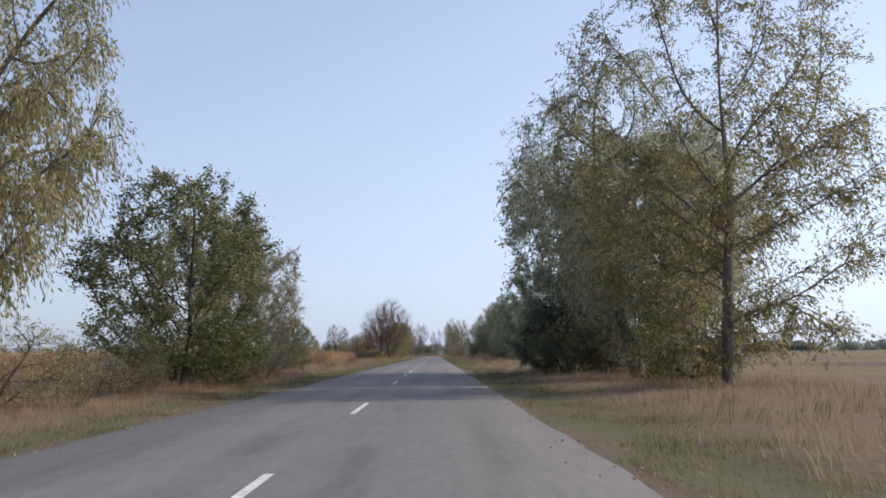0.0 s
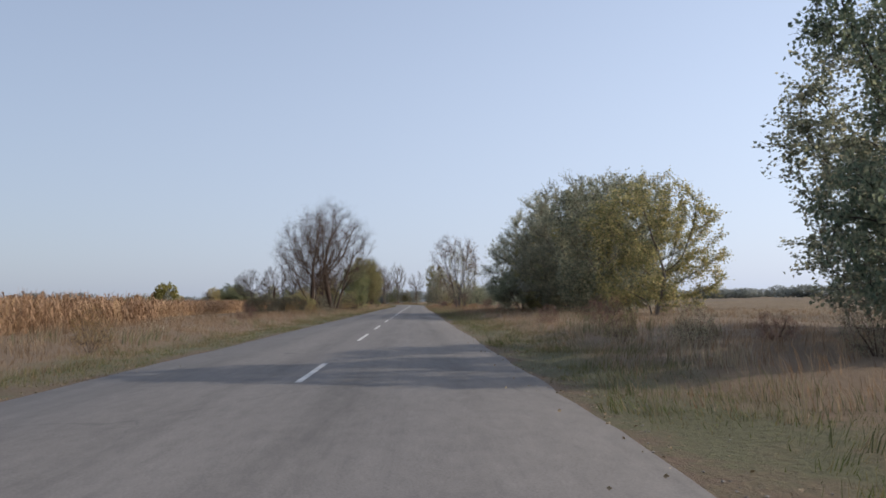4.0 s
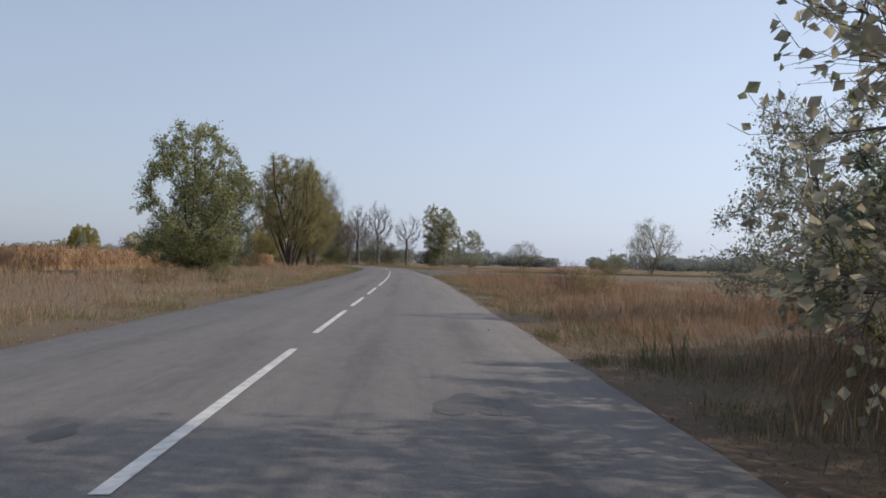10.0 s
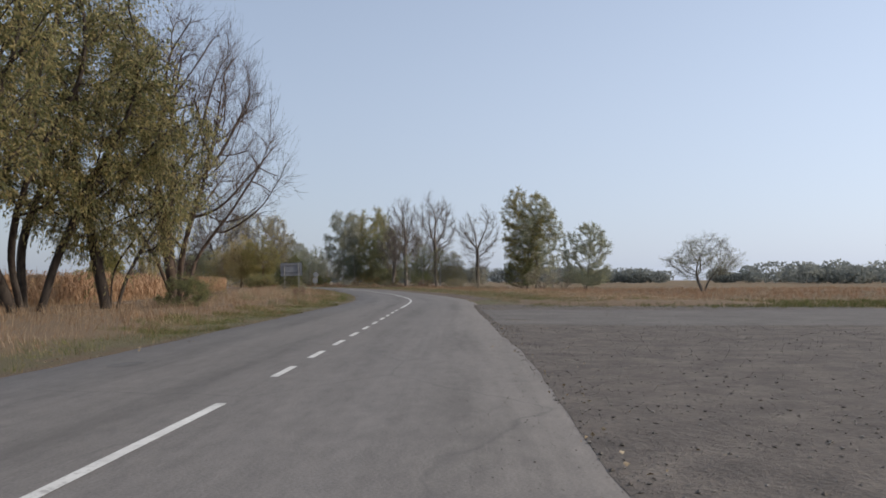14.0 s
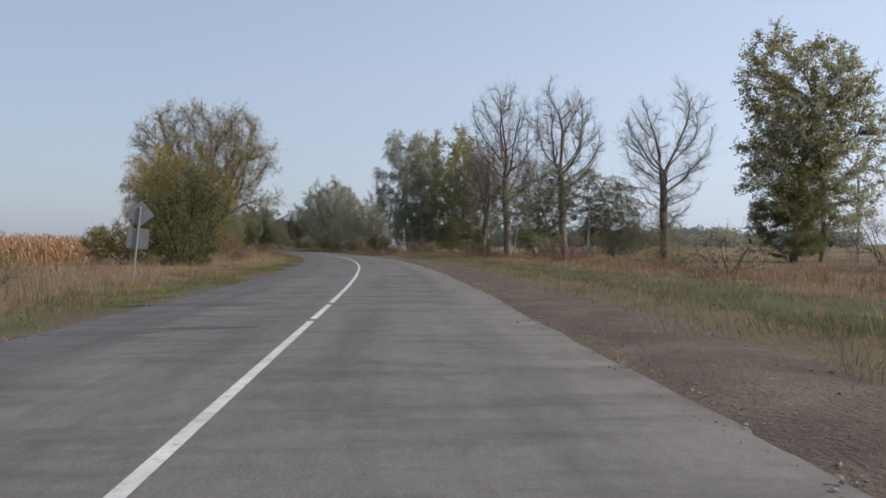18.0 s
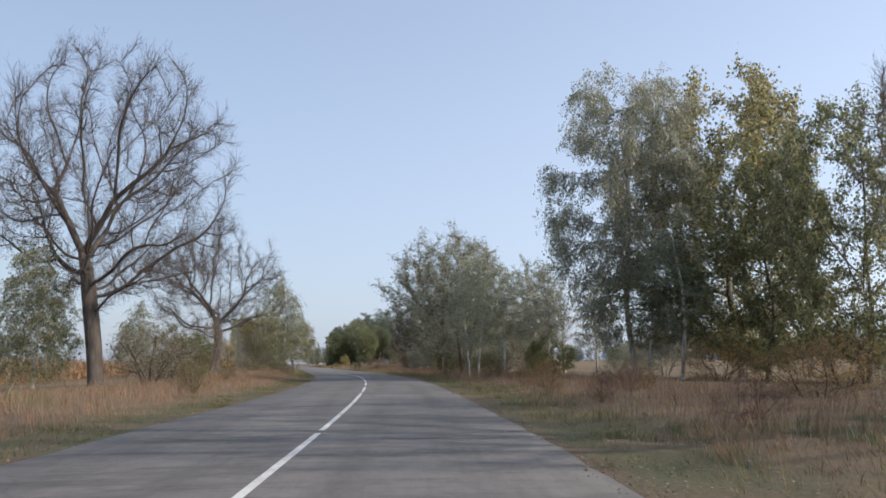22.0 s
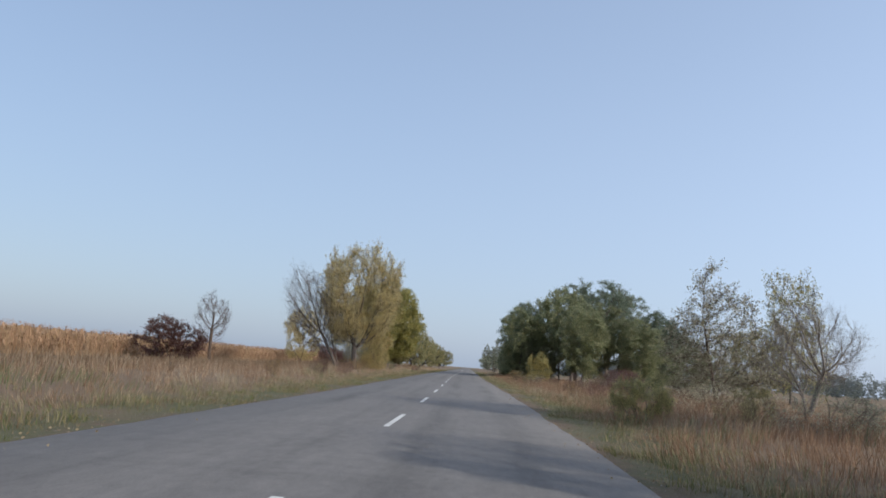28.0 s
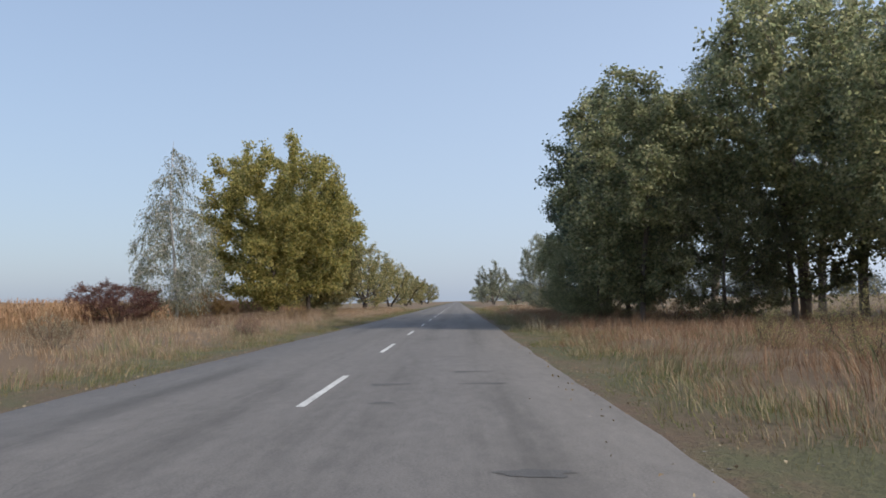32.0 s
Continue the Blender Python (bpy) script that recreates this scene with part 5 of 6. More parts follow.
plant("shrub", -67.7, 623.0, 3.3, 4.7, "shrub", "rusty bush at the foot of young aspens", "shrub", BARK_BROWN, LEAF_ORANGE)

# last stretch, right
beside("dead_poplar", 651.9, 16.2, 13.0, 6.8, "dead_tree", "old leaning tree with dark broken limbs", "tree", BARK_DARK)
beside("half_bare_willow", 653.0, 17.0, 12.6, 8.4, "tree", "silvery thin-leaved tree with dark limbs", "tree", BARK_DARK, LEAF_GREY)
plant("half_leafy", -96.1, 690.0, 12.2, 9.8, "tree", "broad pinkish-tan tree with thin foliage in layers", "tree", BARK_BROWN, LEAF_TAN)
plant("half_leafy", -93.1, 709.1, 14.2, 8.4, "tree", "yellow-green tree with thin foliage", "tree", BARK_GREY, LEAF_OLIVE)
plant("leafy", -97.5, 712.0, 8.0, 6.2, "tree", "yellow-green tree out in the field", "tree", BARK_GREY, LEAF_OLIVE)
plant("bare_willow", -85.5, 667.5, 6.8, 5.6, "dead_tree", "small leafless tree with crooked twigs", "tree", BARK_PALE)
beside("twiggy", 656.9, 11.7, 1.6, 3.4, "shrub", "grey weedy bush by the road", "shrub", BARK_GREY, LEAF_GREY)
beside("twiggy", 669.1, 12.2, 1.5, 3.4, "shrub", "rusty weedy bush by the road", "shrub", BARK_BROWN, LEAF_TAN)
plant("shrub", -86.2, 640.3, 1.4, 1.8, "shrub", "small yellow-green bush by the road", "shrub", BARK_BROWN, LEAF_OLIVE)
plant("shrub", -118.1, 698.7, 3.6, 2.6, "shrub", "bright yellow-green young bush", "shrub", BARK_BROWN, LEAF_YELLOW)
beside("twiggy", 698.7, 14.8, 2.0, 3.8, "shrub", "dark red weedy bush by the road", "shrub", BARK_BROWN, LEAF_RED)
for s_, l_, h_, w_, k_, m_ in ((765, 10.4, 11.6, 7.8, "stand_tree", LEAF_STAND), (773, 11.4, 13.0, 8.2, "stand_tree", LEAF_DARK), (764, 16.8, 15.2, 9.0, "stand_tree", LEAF_STAND), (771, 20.4, 17.6, 10.0, "pine", LEAF_DARK),
                               (767, 25.0, 17.4, 10.0, "pine", LEAF_DARK), (778, 27.0, 18.2, 10.0, "pine", LEAF_DARK), (762, 23.5, 13.0, 8.2, "stand_tree", LEAF_STAND), (773, 33.5, 13.2, 9.6, "stand_tree", LEAF_DARK),
                               (779, 37.4, 12.4, 9.0, "stand_tree", LEAF_DARK), (787, 42.6, 11.0, 9.2, "leafy", LEAF_DARK), (783, 14.4, 14.6, 8.7, "stand_tree", LEAF_STAND), (792, 22.3, 19.4, 10.5, "pine", LEAF_DARK),
                               (795, 32.3, 19.7, 10.5, "pine", LEAF_DARK), (796, 13.5, 12.5, 7.5, "stand_tree", LEAF_DARK), (758, 28.5, 10.5, 7.5, "stand_tree", LEAF_STAND), (757, 19.5, 12.2, 7.6, "stand_tree", LEAF_STAND)):
    beside(k_, s_, l_, h_, w_, "tree" if k_ != "pine" else "pine_tree", "dense green tree of a roadside stand" if k_ != "pine" else "dark pine rising over a roadside stand", "tree", BARK_GREY, m_, group="roadside stand")
for s_, l_, h_, w_ in ((763, 13.5, 6.4, 5.5), (770, 9.6, 5.0, 5.0), (766, 33.5, 8.0, 7.5), (774, 41.0, 8.0, 8.0), (780, 46.0, 7.0, 7.0), (781, 10.4, 6.0, 5.5), (790, 11.2, 6.5, 6.0)):
    beside("leafy", s_, l_, h_, w_, "tree", "low dark tree at the edge of a roadside stand", "tree", BARK_GREY, LEAF_STAND, group="roadside stand")
beside("leafy", 818, 11.5, 8.6, 5.6, "tree", "small pale tree beyond a roadside stand", "tree", BARK_GREY, LEAF_GREY)
for s_, l_, h_, w_ in ((952, 12.2, 12.4, 10.0), (905, 15.0, 6.0, 7.0), (1030, 15.8, 9.0, 10.0), (1120, 16.3, 10.5, 12.0), (1223, 17.0, 12.0, 15.0)):
    beside("far", s_, l_, h_, w_, "tree", "distant grey-green roadside tree", "tree", BARK_GREY, LEAF_GREY)

# last stretch, left
plant("golden_willow", -134.2, 685.3, 14.2, 10.4, "willow_tree", "large willow with a dark forked trunk and thin golden leaves", "tree", BARK_OAK, LEAF_GOLD)
plant("bare_willow", -135.7, 684.5, 12.6, 6.4, "willow_tree", "pale half-bare willow leaning outward", "tree", BARK_GREY, lean=(27, -0.84, -0.54))
plant("leafy", -133.9, 688.6, 5.8, 3.8, "tree", "small golden tree beside a willow", "tree", BARK_BROWN, LEAF_GOLD)
plant("leafy", -165.1, 709.6, 8.8, 5.2, "tree", "golden tree standing behind a willow", "tree", BARK_BROWN, LEAF_GOLD)
beside("birch", 800.0, -23.6, 15.2, 7.6, "birch_tree", "pale birch with drooping foliage", "tree", BARK_BIRCH, LEAF_GREY)
plant("dense_tree", -192.6, 766.0, 20.6, 16.0, "tree", "big yellow-green tree beside the road", "tree", BARK_DARK, LEAF_LIME)
plant("dense_tree", -201.5, 781.5, 18.6, 14.0, "tree", "big yellow-green tree beside the road", "tree", BARK_DARK, LEAF_OLIVE)
plant("dense_tree", -208.0, 793.0, 13.6, 11.2, "tree", "yellow-green tree of a roadside row", "tree", BARK_DARK, LEAF_OLIVE)
for s_, l_, h_, w_ in ((880, -16.1, 12.6, 11.0), (906, -16.7, 13.0, 12.0), (945, -16.7, 12.7, 12.0), (990, -15.4, 11.5, 12.0), (1040, -16.7, 12.2, 13.0), (1110, -15.4, 12.0, 14.2), (1198, -16.7, 12.0, 15.5)):
    beside("far" if s_ > 800 else "leafy", s_, l_, h_, w_, "tree", "yellowing tree of a distant roadside row", "tree", BARK_DARK, LEAF_OLIVE)
plant("shrub", -137.6, 663.4, 3.8, 8.2, "shrub", "dark red bush in the grass by the maize", "shrub", BARK_BROWN, LEAF_RED)
plant("dead_poplar", -132.0, 663.1, 6.2, 3.0, "sapling", "thin young tree, nearly bare", "tree", BARK_BROWN)
plant("shrub", -187.2, 740.7, 3.6, 8.6, "shrub", "maroon bush in the grass by the maize", "shrub", BARK_BROWN, LEAF_RED)
plant("shrub", -189.5, 752.0, 3.2, 5.4, "shrub", "brownish bush in the grass by the maize", "shrub", BARK_BROWN, LEAF_ORANGE)
beside("twiggy", 635.1, -12.7, 2.4, 4.0, "shrub", "tall rusty weeds on the bank", "shrub", BARK_BROWN, LEAF_TAN)

# tall dead weeds standing singly along the banks
WEED_SPOTS = ((-5, 60, -1, 12), (62, 130, -1, 8), (70, 200, 1, 14), (205, 325, 1, 12), (150, 300, -1, 10), (395, 460, -1, 6), (470, 640, -1, 18), (515, 640, 1, 12), (640, 780, 1, 20), (640, 790, -1, 16), (215, 262, -1, 16))
for a_, b_, side_, n_ in WEED_SPOTS:
    for _ in range(n_):
        h_ = rng.uniform(0.8, 1.5)
        beside("twiggy", rng.uniform(a_, b_), side_ * rng.uniform(6.6, 11.0), h_, h_ * rng.uniform(0.9, 1.5), "weed", "tall dead weed with brown stalks and seed heads", "weed", BARK_BROWN, (LEAF_TAN, LEAF_RED, LEAF_OLIVE, LEAF_ORANGE)[rng.integers(0, 4)], z=0.05, group="roadside weeds")
# brush along the outer edge of the bend and by the last field
for s_, l_, h_, w_, m_ in ((436, 14.5, 1.7, 3.0, LEAF_TAN), (447, 13.6, 2.0, 3.2, LEAF_TAN), (456, 15.0, 1.8, 3.4, LEAF_OLIVE), (468, 13.2, 1.6, 3.0, LEAF_RED), (479, 14.2, 2.1, 3.4, LEAF_TAN), (489, 12.6, 1.5, 2.8, LEAF_ORANGE), (500, 13.5, 1.9, 3.2, LEAF_TAN), (511, 12.2, 1.6, 3.0, LEAF_OLIVE), (523, 12.8, 1.8, 3.2, LEAF_ORANGE), (537, 12.0, 1.5, 3.0, LEAF_TAN),
                           (712, 16.5, 2.2, 3.8, LEAF_RED), (722, 19.0, 2.4, 4.2, LEAF_RED), (731, 19.5, 1.8, 3.4, LEAF_TAN), (736, 22.0, 2.6, 4.4, LEAF_RED), (745, 22.0, 2.0, 3.6, LEAF_TAN), (752, 20.5, 1.9, 3.2, LEAF_OLIVE), (757, 24.0, 2.4, 4.0, LEAF_RED), (704, 21.0, 2.2, 4.0, LEAF_TAN)):
    beside("twiggy", s_, l_, h_, w_, "shrub", "low brown brush in dry grass", "shrub", BARK_BROWN, m_)

# ---- grass, weeds, maize ----


def blades(name, n, s0, s1, l0, l1, hlo, hhi, width, mat, label, bias=1.0, z0=None, lean=0.30, category="grass", raw=False):
    """n single blades between lat l0 and l1 (side by sign), as one mesh that nobody could count."""
    per = 9  # blades of one tussock
    m = n // per + 1
    ts, td = rng.uniform(s0, s1, m), rng.uniform(0, 1, m) ** bias
    size = rng.uniform(0.06, 0.22, m)
    far = rng.normal(0, 1, (2, m * per))
    k = np.repeat(np.arange(m), per)[:n]
    s = ts[k] + far[0, :n] * size[k]
    lat = l0 + (l1 - l0) * td[k] + far[1, :n] * size[k] + 0.45 * np.sin(s * 0.55) + 0.3 * np.sin(s * 1.7 + 2)
    lat = np.where(np.abs(lat) < HALF + 0.2, np.sign(l0) * (HALF + 0.35), lat)
    d = np.clip((lat - l0) / (l1 - l0), 0, 1)
    clump = 0.5 + 0.5 * np.sin(s * 1.1 + 3 * np.sin(lat * 0.7)) * np.sin(lat * 1.7 + s * 0.23)
    x, y = at(s, lat)
    z = verge_height(s, lat) if z0 is None else np.full(n, z0)
    h = rng.uniform(hlo, hhi, m)[k] * rng.uniform(0.6, 1.1, n) * (0.55 + 0.6 * clump)
    if bias > 1.2:  # shorter where it meets the mown edge
        h = h * (0.4 + 0.6 * np.clip(d * 2.6, 0, 1))
    a = rng.uniform(0, 2 * np.pi, n)
    w = width * rng.uniform(0.6, 1.4, n)
    dx, dy = np.cos(a) * w, np.sin(a) * w
    tx, ty = at(ts[k], l0 + (l1 - l0) * td[k])
    lx, ly = (rng.normal(0, lean * 0.6, n) + np.clip((x - tx) * 0.8, -0.5, 0.5)) * h, (rng.normal(0, lean * 0.6, n) + np.clip((y - ty) * 0.8, -0.5, 0.5)) * h
    b = np.stack([x, y, z - 0.05], 1)
    side = np.stack([dx, dy, np.zeros(n)], 1)
    mid = b + np.stack([lx * 0.35, ly * 0.35, h * 0.6], 1)
    tip = b + np.stack([lx, ly, h], 1)
    if hhi < 0.3:  # short blades need no bend
        v = np.stack([b - side, b + side, tip], 1).reshape(-1, 3)
        tri = np.arange(3 * n).reshape(-1, 3)
        tagged(new(name, mesh_of(name, v, tri, mat)), label, category, kind="stuff")
        return
    v = np.stack([b - side, b + side, mid + side * 0.7, tip, mid - side * 0.7], 1).reshape(-1, 3)
    i = np.arange(n)[:, None] * 5
    tri = np.concatenate([i + np.array([[0, 1, 2]]), i + np.array([[0, 2, 4]]), i + np.array([[4, 2, 3]])])
    if raw:
        return v, tri
    tagged(new(name, mesh_of(name, v, tri, mat)), label, category, kind="stuff")


PATCHES = []


def tuft_sheet(name, mat, label, patches):
    """Many small patches of one kind of weed, as one mesh."""
    V, F, off = [], [], 0
    for _, _, a, b, l0, l1, n in patches:
        v, f = blades(name, n, a, b, l0, l1, 0.3, 0.85, 0.008, mat, label, 1.0, lean=0.35, raw=True)
        V.append(v), F.append(f + off)
        off += len(v)
    tagged(new(name, mesh_of(name, np.concatenate(V), np.concatenate(F), mat)), label, "weeds", kind="stuff")


# tall dry grass, with gaps for the junction and for bare earth
for s0_, s1_, n_ in ((-11, 132, 15000), (132, 346, 22000), (346, 471, 12000), (471, 650, 17000), (650, 874, 19000)):
    blades("dry_grass", int(n_ * 2.8), s0_, s1_, -HALF - 1.5, -HALF - 11, 0.22, 0.66, 0.006, DRY_GRASS, "tall dry straw-coloured grass on the roadside bank", 1.25)
for s0_, s1_, n_ in ((-11, 165, 15000), (165, 324, 15000), (512, 650, 12000), (650, 874, 18000)):
    blades("dry_grass", int(n_ * 2.8), s0_, s1_, HALF + 1.5, HALF + 11, 0.22, 0.62, 0.006, DRY_GRASS, "tall dry straw-coloured grass on the roadside bank", 1.25)
blades("dry_grass", 34000, 379.1, 511.8, HALF + 5.5, HALF + 16, 0.15, 0.5, 0.006, DRY_GRASS, "dry straw-coloured grass beyond the muddy shoulder", 1.1)
for s0_, s1_, n_ in ((-11, 272, 9000), (272, 471, 5000), (637, 874, 30000)):
    blades("dry_grass", n_, s0_, s1_, -HALF - 7, -HALF - 20, 0.4, 0.95, 0.014, DRY_GRASS, "tall dry reeds and grass by the field", 1.0)
blades("dry_grass", 40000, 65.8, 323.9, HALF + 9, HALF + 34, 0.25, 0.6, 0.009, DRY_GRASS, "dry grass spreading into the field", 1.3, z0=-0.14)
blades("dry_grass", 34000, 650, 840, HALF + 9, HALF + 42, 0.25, 0.6, 0.009, DRY_GRASS, "dry grass spreading into the field", 1.3, z0=-0.14)
blades("dry_grass", 34000, 379.1, 560, HALF + 14, HALF + 45, 0.2, 0.5, 0.009, DRY_GRASS, "dry grass spreading into the field", 1.2, z0=-0.14)
# rusty weeds
for s0_, s1_, a_, b_, n_ in ((-11, 66, -5.6, -11, 2600), (235, 322, 4.9, 14, 15000), (430, 515, 10.8, 17, 6000), (650, 790, 9, 22, 9000), (471, 620, -6, -13, 6500), (512, 602, 6, 13, 4500), (602, 699, 5.6, 14, 5200), (699, 849, 6.6, 13, 3000), (602, 699, -7, -14, 2500), (356, 461, -5.5, -8, 1200), (165, 258, 5.6, 11, 2400)):
    blades("weeds", n_ * 2, s0_, s1_, a_, b_, 0.25, 0.75, 0.006, RED_GRASS, "rusty brown dried weeds on the bank", 1.0, lean=0.4, category="weeds")
blades("green_grass", 50000, 381, 525, HALF + 4.2, HALF + 13, 0.08, 0.26, 0.009, GREEN_GRASS, "patchy green grass beyond the muddy shoulder", 1.0, lean=0.4)
for s0_, s1_, a_, b_, n_ in ((640, 800, 5.6, 9.5, 16000), (640, 800, 8, 15, 16000)):
    blades("weeds", n_, s0_, s1_, a_, b_, 0.3, 0.8, 0.006, RED_GRASS, "rusty brown dried weeds on the bank", 1.0, lean=0.4, category="weeds")
WEED_GREEN = foliage_material("grey_green_weeds", (0.08, 0.095, 0.045), (0.13, 0.14, 0.07), (0.19, 0.18, 0.10), (0.24, 0.19, 0.12), through=0.3, rough=0.8)
PALE_GRASS = foliage_material("bleached_grass", (0.24, 0.19, 0.12), (0.32, 0.26, 0.175), (0.37, 0.31, 0.22), through=0.3, rough=0.8)
for s0_, s1_ in ((-11, 330), (380, 650), (650, 874)):
    for side_ in (-1, 1):
        if side_ > 0 and s0_ == 380:
            continue
        for _ in range(int((s1_ - s0_) / 9)):
            c_, w_ = rng.uniform(s0_, s1_), rng.uniform(1.5, 5)
            a_ = rng.uniform(5.0, 11.0)
            mat_, lab_ = ((WEED_GREEN, "patch of tall grey-green weeds"), (PALE_GRASS, "patch of bleached pale grass"), (WEED_GREEN, "patch of tall grey-green weeds"))[rng.integers(0, 3)]
            PATCHES.append((mat_, lab_, c_ - w_, c_ + w_, side_ * a_, side_ * (a_ + rng.uniform(0.8, 2.5)), int(w_ * 60)))
for mat_, lab_ in ((WEED_GREEN, "patches of tall grey-green weeds on the bank"), (PALE_GRASS, "patches of bleached pale grass on the bank")):
    tuft_sheet("weeds" if mat_ is WEED_GREEN else "pale_grass", mat_, lab_, [p for p in PATCHES if p[0] is mat_])
# short green grass by the road's edge
for s0_, s1_, a_, b_, n_ in ((-11, 208, -4.3, -6.3, 9000), (208, 356, -4.3, -5.9, 3500), (356, 476, -4.5, -7.0, 17000), (461, 602, -4.3, -5.6, 2600), (602, 874, -4.3, -6.0, 8500), (-11, 197, 4.3, 6.2, 8000), (197, 324, 4.2, 5.6, 3000), (379, 514, 7.2, 10.5, 8000), (514, 602, 4.6, 6.4, 3500), (631, 874, 4.4, 6.4, 8500)):
    blades("green_grass", n_ * 6, s0_, s1_, a_ * 1.02, b_ * 1.03, 0.07, 0.24, 0.008, GREEN_GRASS, "short green and yellowing grass along the asphalt", 1.0, lean=0.4)
blades("weeds", 16000, 388, 450, 20, 75, 0.3, 0.8, 0.012, RED_GRASS, "rusty brown dried weeds in the field", 1.0, z0=-0.14, lean=0.4, category="weeds")
blades("green_grass", 42000, 374.5, 386, 6.5, 70, 0.12, 0.36, 0.012, GREEN_GRASS, "green grass strip along the side road", 1.0, z0=-0.1, lean=0.4)


# short dry stubble between the asphalt and the taller grass
MIXED_GRASS = foliage_material("mixed_grass", (0.10, 0.11, 0.05), (0.16, 0.155, 0.08), (0.25, 0.215, 0.125), (0.32, 0.26, 0.16), through=0.35, rough=0.8)
STUBBLE = foliage_material("short_dry_grass", (0.14, 0.11, 0.055), (0.20, 0.16, 0.085), (0.27, 0.22, 0.13), (0.12, 0.125, 0.05), through=0.25, rough=0.8)
for s0_, s1_, side_ in ((-11, 160, -1), (160, 330, -1), (330, 500, -1), (500, 680, -1), (680, 860, -1), (-11, 160, 1), (160, 326, 1), (512, 680, 1), (680, 860, 1)):
    blades("short_grass", int((s1_ - s0_) * 300), s0_, s1_, side_ * (HALF + 0.45), side_ * (HALF + 2.9), 0.05, 0.2, 0.006, STUBBLE, "short dry grass and stubble along the asphalt", 0.9, lean=0.6)
for mat_, n_, a_, b_, lo_, hi_ in ((STUBBLE, 30000, 4.9, 8.0, 0.05, 0.22), (MIXED_GRASS, 20000, 5.7, 8.6, 0.14, 0.42), (RED_GRASS, 5000, 6.2, 10.5, 0.2, 0.5), (GREEN_GRASS, 22000, 6.0, 9.5, 0.08, 0.24)):
    blades("short_grass", n_, 386, 515, a_, b_, lo_, hi_, 0.006, mat_, "rough dry grass growing into the muddy shoulder", 0.8, lean=0.5)
for mat_, n_, a_, b_ in ((MIXED_GRASS, 30000, 0.35, 2.2), (STUBBLE, 26000, 0.25, 1.5)):
    blades("short_grass", n_, 160, 325, HALF + a_, HALF + b_, 0.05, 0.26, 0.006, mat_, "low tan and green grass along the crumbling edge", 0.9, lean=0.6)
# knee-high hummocks of mixed grass close to the road
for s0_, s1_, side_, n_ in ((40, 160, 1, 9000), (160, 324, 1, 16000), (160, 330, -1, 9000), (514, 640, 1, 9000), (640, 800, 1, 16000), (640, 800, -1, 9000)):
    blades("mixed_grass", n_, s0_, s1_, side_ * (HALF + 1.0), side_ * (HALF + 3.4), 0.18, 0.5, 0.006, MIXED_GRASS, "hummocks of green and dry grass near the road", 0.9, lean=0.5)


for side_ in (-1, 1):
    blades("dry_grass", 15000, 195, 325, side_ * (HALF + 0.7), side_ * (HALF + 3.2), 0.12, 0.42, 0.006, DRY_GRASS, "dry straw-coloured grass close to the asphalt", 0.8)
    blades("dry_grass", 16000, 600, 790, side_ * (HALF + 1.1), side_ * (HALF + 3.4), 0.10, 0.34, 0.006, DRY_GRASS, "dry straw-coloured grass close to the asphalt", 0.8)


def pebbles(n, s0, s1, l0, l1, lo, hi, z, label, power=1.0):
    s, lat = rng.uniform(s0, s1, n), l0 + (l1 - l0) * rng.uniform(0, 1, n) ** power
    x, y = at(s, lat)
    r = lo * (hi / lo) ** (rng.uniform(0, 1, n) ** 2.2)
    u = np.array([(1, 0, 0), (0, 1, 0), (-1, 0, 0), (0, -1, 0), (0, 0, 0.5), (0, 0, -0.5)], float)
    v = u[None] * r[:, None, None] * rng.uniform(0.6, 1.3, (n, 6, 1))
    a = rng.uniform(0, 6.28, n)
    ca, sa = np.cos(a)[:, None], np.sin(a)[:, None]
    v = np.stack([v[..., 0] * ca - v[..., 1] * sa, v[..., 0] * sa + v[..., 1] * ca, v[..., 2]], -1)
    v += np.stack([x, y, z(s, lat) + r * 0.3], 1)[:, None]
    f = np.array([(0, 1, 4), (1, 2, 4), (2, 3, 4), (3, 0, 4), (1, 0, 5), (2, 1, 5), (3, 2, 5), (0, 3, 5)])
    f = (np.arange(n)[:, None, None] * 6 + f[None]).reshape(-1, 3)
    tagged(new("pebbles", mesh_of("pebbles", v.reshape(-1, 3), f, STONE)), label, "gravel", kind="stuff")


STONE = foliage_material("loose_stone", (0.10, 0.09, 0.08), (0.17, 0.155, 0.14), (0.26, 0.24, 0.215), (0.13, 0.11, 0.09), through=0.0, rough=0.9)
pebbles(26000, 326, 379, HALF - 0.3, 22, 0.006, 0.03, lambda s, l: -0.02 - 0.006 * (l - HALF), "loose grey and brown stones on the gravel apron", 1.4)
pebbles(12000, 389, 512, HALF - 0.2, 5.9, 0.006, 0.03, lambda s, l: np.interp(l, [HALF, 4.6, 6.6, 8.5], [-0.016, -0.012, 0.02, -0.1]), "loose stones and clods on the muddy shoulder")
pebbles(3500, 328, 378, HALF + 0.3, HALF - 1.4, 0.004, 0.012, lambda s, l: np.full(len(s), -0.016), "gravel spilt on the edge of the asphalt", 1.8)
pebbles(9000, -11, 326, HALF - 0.05, HALF + 1.1, 0.006, 0.022, verge_height, "small stones along the crumbling asphalt edge")
pebbles(9000, 512, 850, HALF - 0.05, HALF + 1.1, 0.006, 0.022, verge_height, "small stones along the crumbling asphalt edge")
pebbles(12000, -11, 850, -HALF + 0.05, -HALF - 1.1, 0.006, 0.022, verge_height, "small stones along the crumbling asphalt edge")


